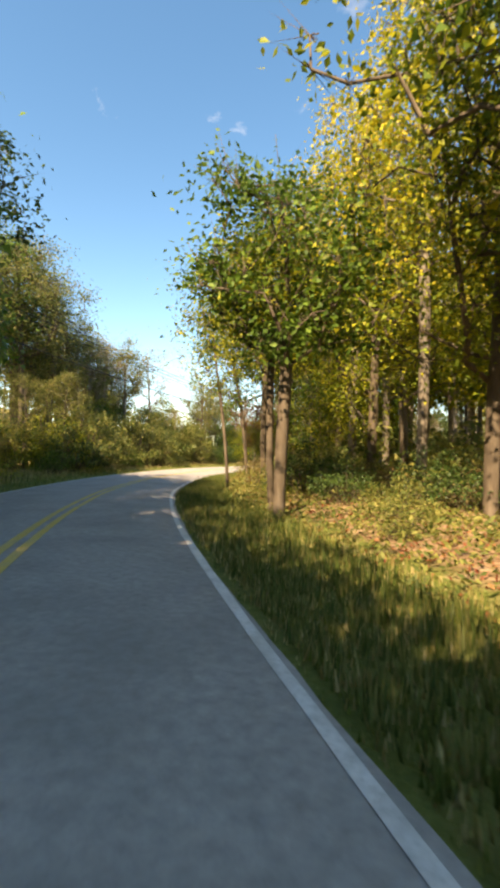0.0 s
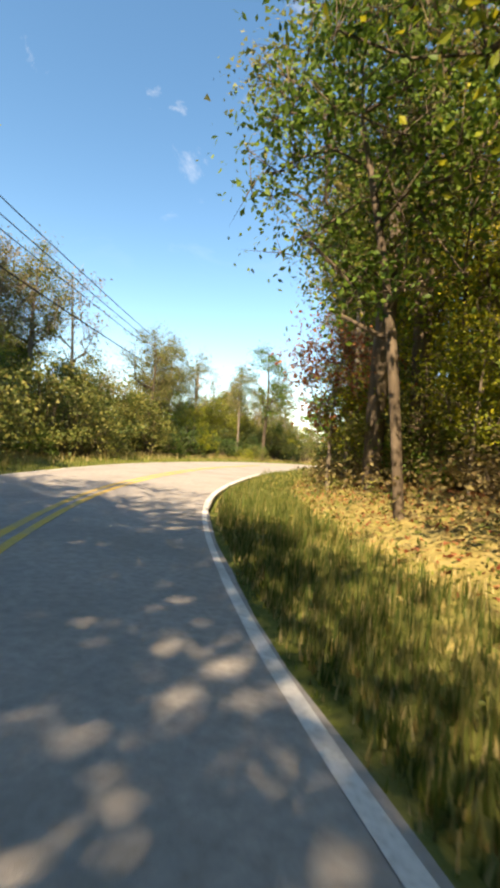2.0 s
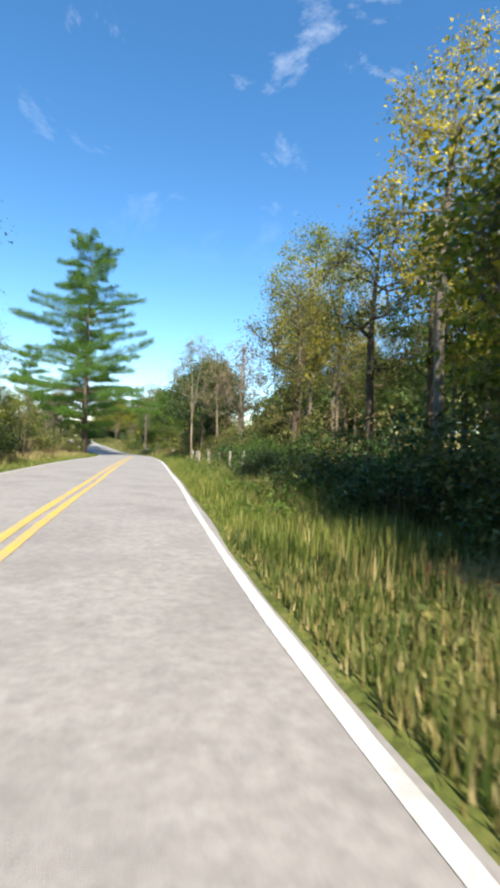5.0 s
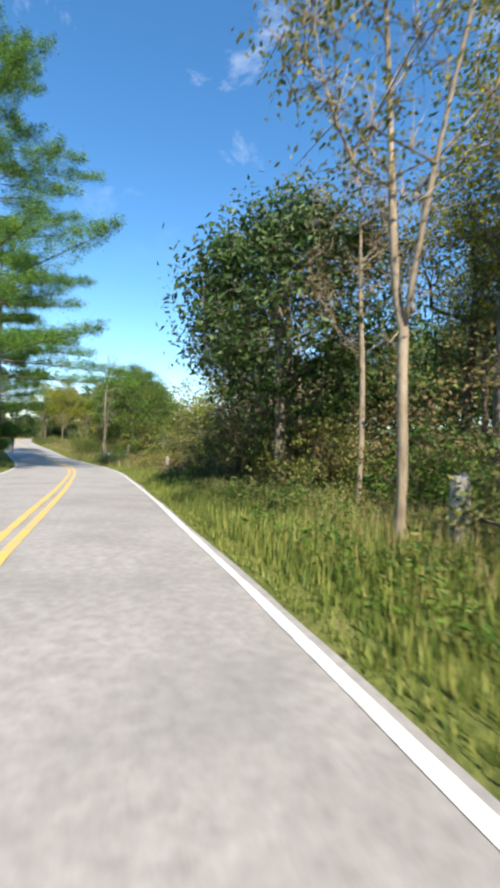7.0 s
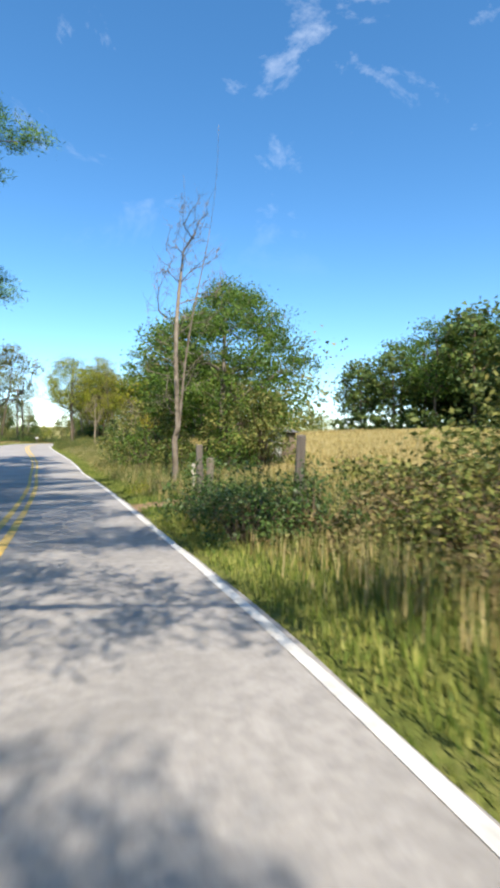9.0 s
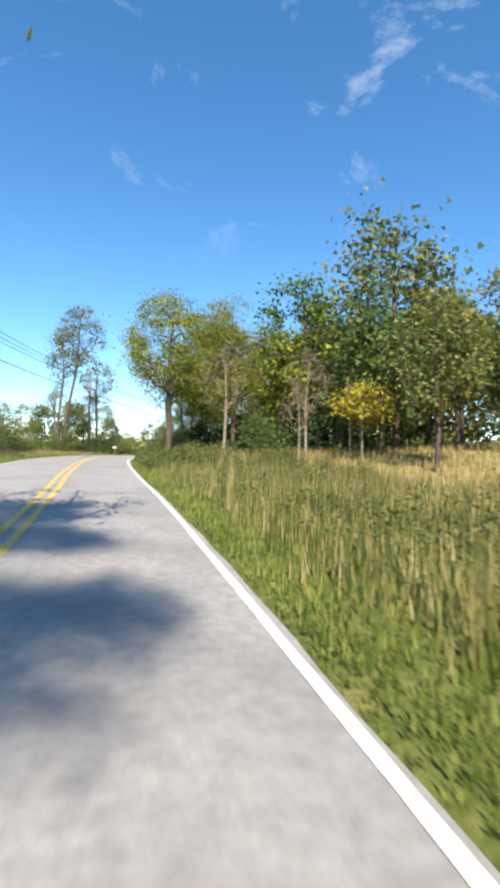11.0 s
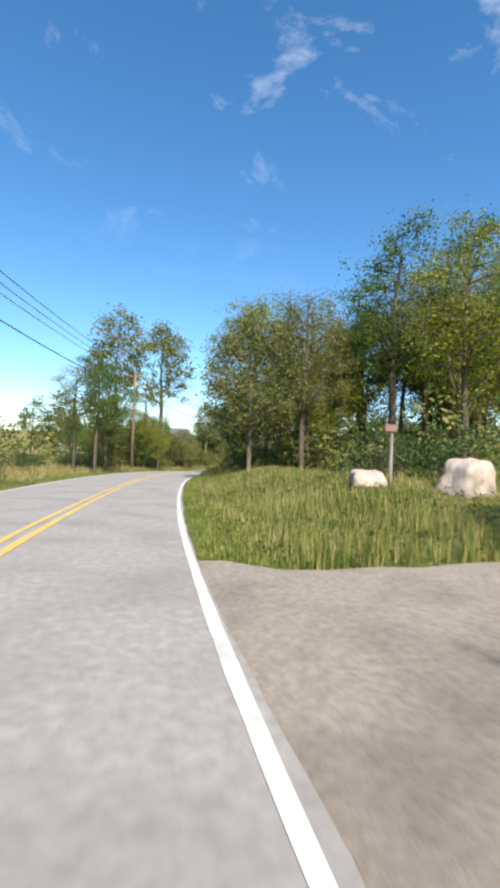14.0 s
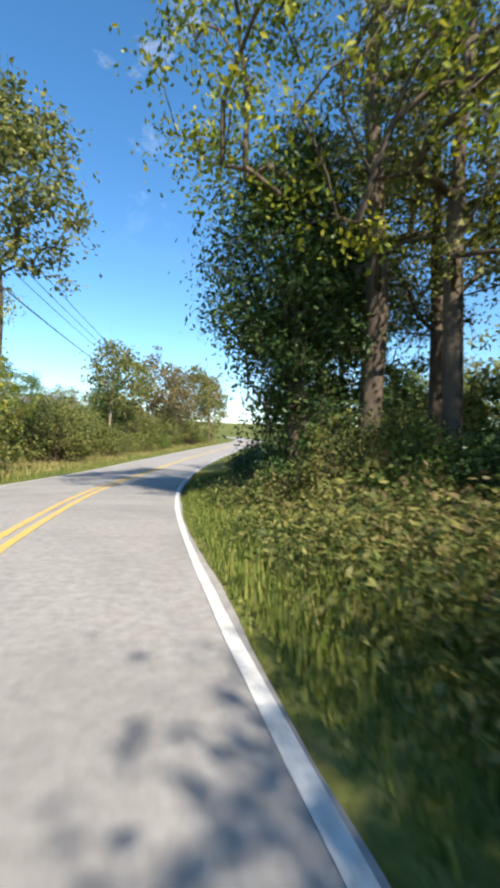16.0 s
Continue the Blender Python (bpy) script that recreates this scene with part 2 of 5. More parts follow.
def mesh_from(name, verts, faces, mat):
    me = bpy.data.meshes.new(name)
    me.from_pydata([tuple(v) for v in verts] if not isinstance(verts, np.ndarray) else verts.tolist(), [], faces if isinstance(faces, list) else faces.tolist())
    me.materials.append(mat)
    me.update()
    return me


def part(name, data, parent, label="", at=None):
    ob = new(name, data)
    ob.parent = parent
    if at is not None:
        ob.matrix_basis = at
    if label:
        ob["label"] = label
    return ob


def thing(name, label, category, at, group="", kind=""):
    ob = new(name)
    ob.matrix_basis = at
    return tagged(ob, label, category, group, kind)


def tubes(paths, sides=6):
    """Verts and faces of tapered tubes: paths of (points, radii)."""
    V, F = [], []
    most = sides
    for pts, radii in paths:
        pts = [Vector(q) for q in pts]
        sides = 3 if most > 4 and max(radii) < 0.035 else most
        base = len(V)
        k = len(pts)
        for i, (q, r) in enumerate(zip(pts, radii)):
            way = (pts[min(i + 1, k - 1)] - pts[max(i - 1, 0)])
            way = way.normalized() if way.length > 1e-6 else Vector((0, 0, 1))
            side = way.cross(Vector((0.31, 0.95, 0.05)))
            side = side.normalized() if side.length > 1e-3 else Vector((1, 0, 0))
            up = way.cross(side)
            for j in range(sides):
                a = 2 * math.pi * j / sides
                V.append(q + (side * math.cos(a) + up * math.sin(a)) * r)
        for i in range(k - 1):
            for j in range(sides):
                a, b = base + i * sides + j, base + i * sides + (j + 1) % sides
                F.append((a, b, b + sides, a + sides))
        F.append(tuple(base + j for j in reversed(range(sides))))
        F.append(tuple(base + (k - 1) * sides + j for j in range(sides)))
    return V, F


def smooth(me):
    me.polygons.foreach_set("use_smooth", [True] * len(me.polygons))
    return me


def box_mesh(name, size, mat, bevel=0.01):
    bm = bmesh.new()
    bmesh.ops.create_cube(bm, size=1.0)
    bmesh.ops.scale(bm, vec=size, verts=bm.verts)
    if bevel > 0:
        bmesh.ops.bevel(bm, geom=bm.edges[:], offset=bevel, segments=1, affect="EDGES")
    me = bpy.data.meshes.new(name)
    bm.to_mesh(me)
    bm.free()
    me.materials.append(mat)
    return me


def leaf_quads(centres, normals, length, r, fold=0.18, narrow=0.55, plain=False):
    """Folded diamond leaves at the centres."""
    n = len(centres)
    nrm = normals / np.linalg.norm(normals, axis=1, keepdims=True)
    ref = r.normal(size=(n, 3))
    u = np.cross(nrm, ref)
    u /= np.linalg.norm(u, axis=1, keepdims=True) + 1e-9
    v = np.cross(nrm, u)
    L = (length * r.uniform(0.65, 1.3, size=n))[:, None]
    w = L * narrow * 0.5
    a = centres - u * L * 0.5
    b = centres + v * w + nrm * w * fold - u * L * 0.08
    c = centres + u * L * 0.5
    d = centres - v * w + nrm * w * fold - u * L * 0.08
    if plain:
        return np.stack([a, b + u * L * 0.3, d + u * L * 0.3], 1).reshape(-1, 3), np.arange(3 * n).reshape(n, 3)
    V = np.stack([a, b, c, d], 1).reshape(-1, 3)
    F = np.arange(4 * n).reshape(n, 4)
    return V, F


# ---- the road's line ----
ROAD = [
    (70.00, -101.00, 1.00), (52.52, -83.90, 0.86), (38.89, -72.15, 0.29), (25.34, -60.33, -0.06), (18.71, -54.26, -0.14), (12.37, -47.88, -0.20),
    (6.67, -40.95, -0.26), (2.34, -33.21, -0.16), (0.04, -24.60, 0.03), (-1.02, -15.71, 0.11), (-1.22, 2.26, 0.05), (-1.20, 20.26, -0.22),
    (-1.40, 38.27, -0.70), (-1.74, 47.27, -0.93), (-2.57, 56.25, -1.16), (-3.98, 65.15, -1.37), (-5.59, 74.00, -1.49), (-7.48, 82.80, -1.49),
    (-9.36, 91.60, -1.28), (-11.54, 100.33, -0.96), (-13.90, 109.01, -0.63), (-17.68, 126.62, -0.15), (-18.65, 144.59, 0.10), (-17.35, 162.51, -0.05),
    (-14.59, 180.27, -0.22), (-10.21, 197.66, -0.55), (-3.55, 214.28, -0.92), (4.80, 230.19, -0.74), (14.35, 245.46, -0.24), (24.35, 260.43, 0.34),
    (34.11, 275.53, 0.87), (42.90, 291.18, 1.34), (50.11, 307.61, 1.80), (60.00, 365.00, 3.20),
]


def road_line(step=0.5):
    """A smooth curve through the control points."""
    c = np.array(ROAD)
    ds = np.linalg.norm(np.diff(c[:, :2], axis=0), axis=1)[:, None]
    slope = np.diff(c, axis=0) / ds
    m = np.concatenate([slope[:1], (slope[:-1] * ds[1:] + slope[1:] * ds[:-1]) / (ds[1:] + ds[:-1]), slope[-1:]])
    out = []
    for i in range(len(c) - 1):
        h = ds[i, 0]
        k = max(2, int(h / step))
        t = (np.arange(k) / k)[:, None]
        out.append((2 * t ** 3 - 3 * t ** 2 + 1) * c[i] + (t ** 3 - 2 * t ** 2 + t) * h * m[i] + (3 * t ** 2 - 2 * t ** 3) * c[i + 1] + (t ** 3 - t ** 2) * h * m[i + 1])
    return np.concatenate(out)


LINE = road_line()
WAY = np.gradient(LINE[:, :2], axis=0)
WAY /= np.linalg.norm(WAY, axis=1, keepdims=True)
RIGHT = np.stack([WAY[:, 1], -WAY[:, 0]], 1)
EDGE_R, EDGE_L = 2.79, -3.72
RUN = np.concatenate([[0], np.cumsum(np.linalg.norm(np.diff(LINE[:, :2], axis=0), axis=1))])


def nearest(x, y):
    """For places: index on the road's line and signed distance to its right."""
    x, y = np.asarray(x, float), np.asarray(y, float)
    idx = np.empty(x.shape, int)
    fx, fy, fi = x.ravel(), y.ravel(), np.empty(x.size, int)
    coarse = LINE[::2, :2]
    for s in range(0, fx.size, 20000):
        d = (fx[s:s + 20000, None] - coarse[None, :, 0]) ** 2 + (fy[s:s + 20000, None] - coarse[None, :, 1]) ** 2
        fi[s:s + 20000] = d.argmin(1) * 2
    idx = fi.reshape(x.shape)
    dx, dy = x - LINE[idx, 0], y - LINE[idx, 1]
    side = dx * RIGHT[idx, 0] + dy * RIGHT[idx, 1]
    dist = np.hypot(dx, dy) * np.sign(side + 1e-9)
    return idx, dist


def wave(x, y):
    return (np.sin(x * 0.31 + 1.3) * np.cos(y * 0.27 - 0.4) + 0.6 * np.sin(x * 0.83 + y * 0.57) + 0.35 * np.sin(1.9 * x - 1.3 * y + 2.0))


def rise(x, y):
    """Height of the ground."""
    x, y = np.asarray(x, float), np.asarray(y, float)
    idx, d = nearest(x, y)
    zr = LINE[idx, 2]
    out = np.where(d > 0, d - EDGE_R, EDGE_L - d)
    s = np.clip(out - 0.3, 0, None)
    far = np.clip(out - 7, 0, 110)
    z = zr - 0.02
    z = z + 0.05 * wave(x, y) * np.clip(s, 0, 2) * 0.5
    slope_r = np.interp(y, [-60, -45, -20, 0, 40, 60, 110, 130, 140, 158, 175, 190], [0.03, 0.06, 0.08, 0.03, 0.03, 0.08, 0.08, 0.06, 0.03, 0.06, 0.05, 0.04])
    bank_r = np.interp(y, [-60, -46, -38, -26, -10, 10, 108, 114, 133, 139, 152, 157, 174, 190], [0.15, 0.3, 0.85, 0.7, 0.15, 0.05, 0.05, 0.55, 0.45, 0.0, 0.0, 1.0, 0.8, 0.4])
    slope_l = np.interp(y, [-60, -48, -40, -18, -4, 60, 120, 200], [0.05, 0.08, 0.3, 0.26, 0.04, 0.035, 0.03, 0.03])
    z = z + np.where(d > 0, slope_r, slope_l) * np.where(d > 0, far, np.minimum(far, 24)) + np.where(d > 0, bank_r, 0.15) * np.clip((s - 1.2) / 3.0, 0, 1)
    z = z - np.where(out < 0.15, 0.06 + 0.12 * np.clip(0.15 - out, 0, 1), 0)
    r = np.hypot(x - 0, y - 70)
    z = z + np.clip(r - 260, 0, 900) * 0.03 * (1 + 0.3 * np.sin(np.arctan2(y - 70, x) * 5))
    return z


def rise_at(x, y):
    return float(rise(np.array([x]), np.array([y]))[0])


# ---- ground, road ----
def build_ground():
    def axis(lo, hi, fine):
        mid = np.arange(lo, hi + 0.01, fine)
        grow = fine * 1.25 ** np.arange(1, 27)
        ext = np.cumsum(grow)
        return np.concatenate([(lo - ext)[::-1], mid, hi + ext])
    xs = axis(-45, 50, 1.0)
    ys = axis(-85, 285, 1.0)
    X, Y = np.meshgrid(xs, ys)
    Z = rise(X, Y)
    nx, ny = len(xs), len(ys)
    V = np.stack([X.ravel(), Y.ravel(), Z.ravel()], 1)
    i = np.arange(nx * ny).reshape(ny, nx)
    F = np.stack([i[:-1, :-1], i[:-1, 1:], i[1:, 1:], i[1:, :-1]], -1).reshape(-1, 4)
    me = smooth(mesh_from("ground", V, F, M_GROUND))
    idx, d = nearest(X, Y)
    out = np.where(d > 0, d - EDGE_R, EDGE_L - d)
    litter = np.where(d > 0, np.clip((out - 1.8) / 2.0, 0, 1) * np.interp(Y, [-20, -5, 12, 22, 34, 46], [1, 0.25, 0.3, 0.5, 0.5, 0]), np.clip((out - 4) / 3, 0, 1) * np.interp(Y, [-40, -25], [0.8, 0.0]))
    dry = np.where(d > 0, np.clip((out - 2.5) / 4, 0, 1) * np.interp(Y, [40, 52, 140, 150], [0.1, 0.75, 0.75, 0.35]) + np.clip((out - 0.2) / 1.5, 0, 1) * np.interp(Y, [-48, -40, -12, 0], [0.1, 0.6, 0.6, 0]), np.clip((out - 2) / 4, 0, 1) * 0.55)
    litter = litter + 0.9 * np.exp(-((Y - 68.4 - 0.1 * X) / 1.3) ** 2) * ((X > -2.6) & (X < 7))
    for key, val in (("litter", litter), ("dry", dry)):
        at = me.attributes.new(key, "FLOAT", "POINT")
        at.data.foreach_set("value", np.ascontiguousarray(val.ravel(), dtype=np.float32))
    return tagged(new("ground", me), "grassy roadside ground with leaf litter and dry field", "ground", kind="structure")


ground = build_ground()


def ribbon(name, lo, hi, lift, mat, start=0, stop=None, thick=0.0, wobble=0.0, seed=1, cols=2):
    """A strip along the road between two distances from its middle."""
    stop = stop or len(LINE)
    r = np.random.default_rng(seed)
    idx = np.arange(start, stop)
    k = len(idx)
    e1 = np.convolve(r.normal(size=k + 8), np.ones(9) / 9, "valid") * wobble
    e2 = np.convolve(r.normal(size=k + 8), np.ones(9) / 9, "valid") * wobble
    V = []
    for j in range(cols):
        f = j / (cols - 1)
        off = (lo + e1) * (1 - f) + (hi + e2) * f
        P = LINE[idx, :2] + RIGHT[idx] * off[:, None]
        crown = 0.05 * (1 - (off / 3.3) ** 2)
        V.append(np.concatenate([P, (LINE[idx, 2] + crown + lift)[:, None]], 1))
    if thick:
        for src in (V[0], V[cols - 1]):
            V.append(src.copy())
            low = src.copy()
            low[:, 2] -= thick
            V.append(low)
    V = np.concatenate(V)
    F = []
    for i in range(k - 1):
        for j in range(cols - 1):
            a = j * k + i
            F.append((a, a + k, a + k + 1, a + 1))
        if thick:
            a, b = cols * k + i, (cols + 1) * k + i
            F.append((a, a + 1, b + 1, b))
            a, b = (cols + 2) * k + i, (cols + 3) * k + i
            F.append((b, b + 1, a + 1, a))
    return smooth(mesh_from(name, V, F, mat))


road = tagged(new("road", ribbon("road", EDGE_L, EDGE_R, 0.0, M_ASPHALT, thick=0.2, wobble=0.07, cols=7)),
              "worn light-grey two-lane asphalt road", "road", kind="structure")
for nm, lo, hi, mat, lab in (("yellow_line", -0.21, -0.07, M_YELLOW, "faded yellow centre line"), ("yellow_line", 0.07, 0.21, M_YELLOW, "faded yellow centre line"),
                             ("edge_line", 2.62, 2.73, M_WHITE, "worn white edge line"), ("edge_line", -3.66, -3.54, M_WHITE, "worn white edge line")):
    part(nm, ribbon(nm, lo, hi, 0.006, mat, wobble=0.02, seed=int(abs(lo) * 100 + 400)), road, lab)

def streak(points, wide, label, seed):
    """A dark streak on the asphalt that follows the road through (run y, offset) points."""
    r = np.random.default_rng(seed)
    V, F = [], []
    ys, offs = [q[0] for q in points], [q[1] for q in points]
    n = 30
    for i in range(n):
        y = ys[0] + (ys[-1] - ys[0]) * i / (n - 1)
        j = int(np.abs(LINE[:, 1] - y).argmin())
        o = float(np.interp(y, ys, offs)) + r.uniform(-0.03, 0.03)
        w = wide * r.uniform(0.6, 1.2)
        for side in (-w, w):
            q = LINE[j, :2] + RIGHT[j] * (o + side)
            V.append((q[0], q[1], LINE[j, 2] + 0.05 * (1 - ((o + side) / 3.3) ** 2) + 0.005))
    for i in range(n - 1):
        F.append((2 * i, 2 * i + 1, 2 * i + 3, 2 * i + 2))
    part("tar_seam", mesh_from("tar_seam", V, F, M_STREAK), road, label)


# a tar-filled crack that wanders along the left lane
streak([(124, -0.75), (128.7, -1.14), (132.4, -1.69), (139, -2.65)], 0.05, "dark tar seam", 1)
# a short dark band near the middle of the road
streak([(145.7, -0.1), (145.95, -0.1)], 0.55, "short dark band on the asphalt", 4)

# ---- trees ----
def branch_tree(seed, height, spread, low, clumps, trunk_r, lean=0.0, fork=0.0, shape=1.0, bend=0.25):
    """Nodes of a tree: a trunk, and boughs that reach for clump centres in an uneven crown. Returns tube paths and the clump centres."""
    r = np.random.default_rng(seed)
    nodes, parent = [np.zeros(3)], [-1]
    stems = [(0.0, 0.0)] if not fork else [(-fork, 0.1), (fork, -0.2)]
    split = low * 0.75 if fork else 0
    trunk_ids = []
    first = 0
    if fork:
        z = 0
        while z < split:
            z += 0.5
            nodes.append(np.array([0.03 * math.sin(z * 2), 0.03 * math.cos(z * 1.7), z]))
            parent.append(len(nodes) - 2)
        first = len(nodes) - 1
    for fx, fy in stems:
        last = first
        z = nodes[first][2]
        ph = r.uniform(0, 6)
        while z < height * 0.93:
            z += 0.5
            q = np.array([lean * z + fx * (z - split) + bend * math.sin(z * 0.5 + ph) * z / height, fy * (z - split) + bend * math.cos(z * 0.43 + ph) * z / height, z])
            nodes.append(q)
            parent.append(last)
            last = len(nodes) - 1
            trunk_ids.append(last)
    mid, half = (height + low) / 2, (height - low) / 2
    cs = []
    lobes = r.normal(size=(7, 3))
    lobes /= np.linalg.norm(lobes, axis=1, keepdims=True)
    size = r.uniform(0.65, 1.1, 7)
    while len(cs) < clumps:
        d = r.normal(size=3)
        d /= np.linalg.norm(d)
        reach = 0.45 + 0.55 * np.max(size * np.clip(lobes @ d, 0, 1) ** 1.5)
        rad = reach * r.uniform(0.35, 1.0) ** 0.45
        z = mid + d[2] * rad * half
        taper = 1.0 - 0.35 * max(0, (z - mid) / half) * shape
        c = np.array([d[0] * rad * spread * taper + lean * z, d[1] * rad * spread * taper, z])
        cs.append(c)
    cs.sort(key=lambda c: math.hypot(c[0] - lean * c[2], c[1]))
    ends = []
    for c in cs:
        arr = np.array(nodes)
        away = np.linalg.norm(arr - c, axis=1) + 1.2 * np.clip(arr[:, 2] - c[2] + 0.35, 0, None) + np.where(arr[:, 2] < low * 0.7, 4, 0)
        j = int(away.argmin())
        a = arr[j]
        last = j
        k = max(1, int(np.linalg.norm(c - a) / 0.6))
        for i in range(1, k + 1):
            t = i / k
            q = a + (c - a) * t + np.array([0, 0, 0.16 * math.sin(math.pi * t) * np.linalg.norm(c - a)]) + r.normal(size=3) * 0.05 * (i < k)
            nodes.append(q)
            parent.append(last)
            last = len(nodes) - 1
        ends.append(last)
    n = len(nodes)
    load = np.zeros(n)
    kids = [[] for _ in range(n)]
    for i in range(n - 1, 0, -1):
        kids[parent[i]].append(i)
    for e in ends:
        load[e] += 1
    for i in range(n - 1, 0, -1):
        load[i] = max(load[i], 0.5)
        load[parent[i]] += load[i]
    rad = trunk_r * (load / load[0]) ** 0.55
    rad = np.clip(rad, 0.008, None)
    paths = []
    stack = [(0, 0)]
    done = set()
    while stack:
        src, i = stack.pop()
        run, rr = [nodes[src]], [rad[i] if src != i else rad[i]]
        if src == i:
            run, rr = [nodes[i] - np.array([0, 0, 0.3])], [rad[i] * 1.5]
        while True:
            if i not in done:
                run.append(nodes[i])
                rr.append(rad[i])
                done.add(i)
            if not kids[i]:
                break
            ch = sorted(kids[i], key=lambda q: -rad[q])
            for q in ch[1:]:
                stack.append((i, q))
            i = ch[0]
        if len(run) > 1:
            paths.append((run, rr))
    return paths, np.array([nodes[e] for e in ends])


def leaves_for(centres, per, sigma, length, seed, mat, name="crown", narrow=0.55, plain=False):
    r = np.random.default_rng(seed)
    k = len(centres)
    counts = np.maximum(3, (per * r.uniform(0.4, 1.5, k)).astype(int))
    rep = np.repeat(np.arange(k), counts)
    sg = (sigma * r.uniform(0.6, 1.3, k))[rep][:, None]
    offs = r.normal(size=(len(rep), 3)) * sg * np.array([1, 1, 0.62])
    nrm = r.normal(size=(len(rep), 3)) * 0.75 + np.array([0, 0, 0.8]) + offs / (sg + 1e-6) * 0.35
    V, F = leaf_quads(centres[rep] + offs, nrm, length, r, narrow=narrow, plain=plain)
    return mesh_from(name, V, F, mat)


def twigs(ends, seed, per=4, long=0.75, thick=0.011):
    """Verts and faces of thin bare twigs that spread from the clump centres."""
    r = np.random.default_rng(seed)
    c = np.repeat(ends, per, axis=0)
    n = len(c)
    way = r.normal(size=(n, 3)) + np.array([0, 0, 0.35])
    way /= np.linalg.norm(way, axis=1, keepdims=True)
    side = np.cross(way, r.normal(size=(n, 3)))
    side /= np.linalg.norm(side, axis=1, keepdims=True) + 1e-9
    up = np.cross(way, side)
    a = c - way * 0.15
    tip = c + way * (long * r.uniform(0.5, 1.4, n))[:, None]
    V = np.stack([a + side * thick, a - side * thick * 0.5 + up * thick, a - side * thick * 0.5 - up * thick, tip], 1).reshape(-1, 3)
    b = np.arange(n)[:, None] * 4
    F = np.concatenate([b + np.array([0, 1, 3]), b + np.array([1, 2, 3]), b + np.array([2, 0, 3])])
    return V, F


def make_tree(name, label, seed, height, spread, low, clumps, per, leaf, bark="grey", trunk_r=0.16, sigma=0.42, length=0.16,
              lean=0.0, fork=0.0, at=(0, 0), turn=0.0, group="", bend=0.25, narrow=0.55, plain=False, twig=4):
    paths, ends = branch_tree(seed, height, spread, low, clumps, trunk_r, lean, fork, bend=bend)
    x, y = at
    ob = thing(name, label, "tree", pose(x, y, rise_at(x, y), 0, 0, turn), group)
    V, F = tubes(paths, 6)
    if twig and per == 0:
        part("twig", mesh_from("twig", *twigs(ends, seed + 9, twig, 0.6, 0.006), BARK[bark]), ob)
    elif twig:
        V2, F2 = twigs(ends, seed + 9, twig)
        F = F + (F2 + len(V)).tolist()
        V = [tuple(v) for v in V] + V2.tolist()
    part("trunk", smooth(mesh_from("trunk", V, F, BARK[bark])), ob)
    if per > 0:
        part("crown", leaves_for(ends, per, sigma, length, seed + 5, LEAF[leaf], narrow=narrow, plain=plain), ob)
    return ob


def make_pine(seed, height, reach, low, trunk_r, at, turn=0.0, label="tall dark-green white pine beside the road"):
    """A white pine: whorls of long level boughs that carry flat plumes of needles."""
    r = np.random.default_rng(seed)
    paths = [([(0.08 * math.sin(z * 0.6), 0.08 * math.cos(z * 0.5), z) for z in np.linspace(-0.3, height, 24)], list(np.linspace(trunk_r, 0.03, 24)))]
    tufts = []
    z = low - 2.6
    while z < height - 0.4:
        f = max(0.0, (z - low) / (height - low))
        short = min(1.0, 0.35 + 0.25 * (z - low + 2.6))
        for k in range(r.integers(4, 7)):
            a = r.uniform(0, 2 * math.pi)
            ln = short * reach * (1 - f) ** 0.6 * r.uniform(0.35, 1.1) + 0.5
            way = np.array([math.cos(a), math.sin(a), 0])
            start = z + r.uniform(-0.4, 0.4)
            tilt, curl = r.uniform(0.0, 0.14) + 0.15 * f, r.uniform(-0.05, 0.12)

            def along(t):
                return way * ln * t + np.array([0, 0, start + ln * (tilt * t + curl * t * t)])
            paths.append(([along(t) for t in np.linspace(0, 1, 7)], list(np.linspace(0.06 * (1 - f) + 0.02, 0.012, 7))))
            side = np.array([-way[1], way[0], 0])
            for t in np.linspace(0.34, 1.0, max(5, int(ln * 2.4))):
                q = along(t)
                for s in r.uniform(-1, 1, 6):
                    tufts.append(q + side * s * (0.3 + 0.3 * ln * (1 - t)) + way * r.uniform(-0.3, 0.3) + np.array([0, 0, r.uniform(-0.05, 0.4)]))
        z += r.uniform(0.75, 1.4)
    tufts = np.array(tufts)
    per = 30
    rep = np.repeat(np.arange(len(tufts)), per)
    d = r.normal(size=(len(rep), 3)) * np.array([1, 1, 0.55]) + np.array([0, 0, 0.35])
    d /= np.linalg.norm(d, axis=1, keepdims=True)
    base = tufts[rep] + r.normal(size=(len(rep), 3)) * 0.16
    side = np.cross(d, r.normal(size=d.shape))
    side /= np.linalg.norm(side, axis=1, keepdims=True)
    ln = r.uniform(0.15, 0.28, len(rep))[:, None]
    V = np.stack([base - side * 0.017, base + side * 0.017, base + d * ln], 1).reshape(-1, 3)
    F = np.arange(3 * len(rep)).reshape(-1, 3)
    x, y = at
    ob = thing("pine_tree", label, "tree", pose(x, y, rise_at(x, y), 0, 0, turn))
    V2, F2 = tubes(paths, 6)
    part("trunk", smooth(mesh_from("trunk", V2, F2, BARK["brown"])), ob)
    part("crown", mesh_from("crown", V, F, LEAF["pine"]), ob)
    return ob


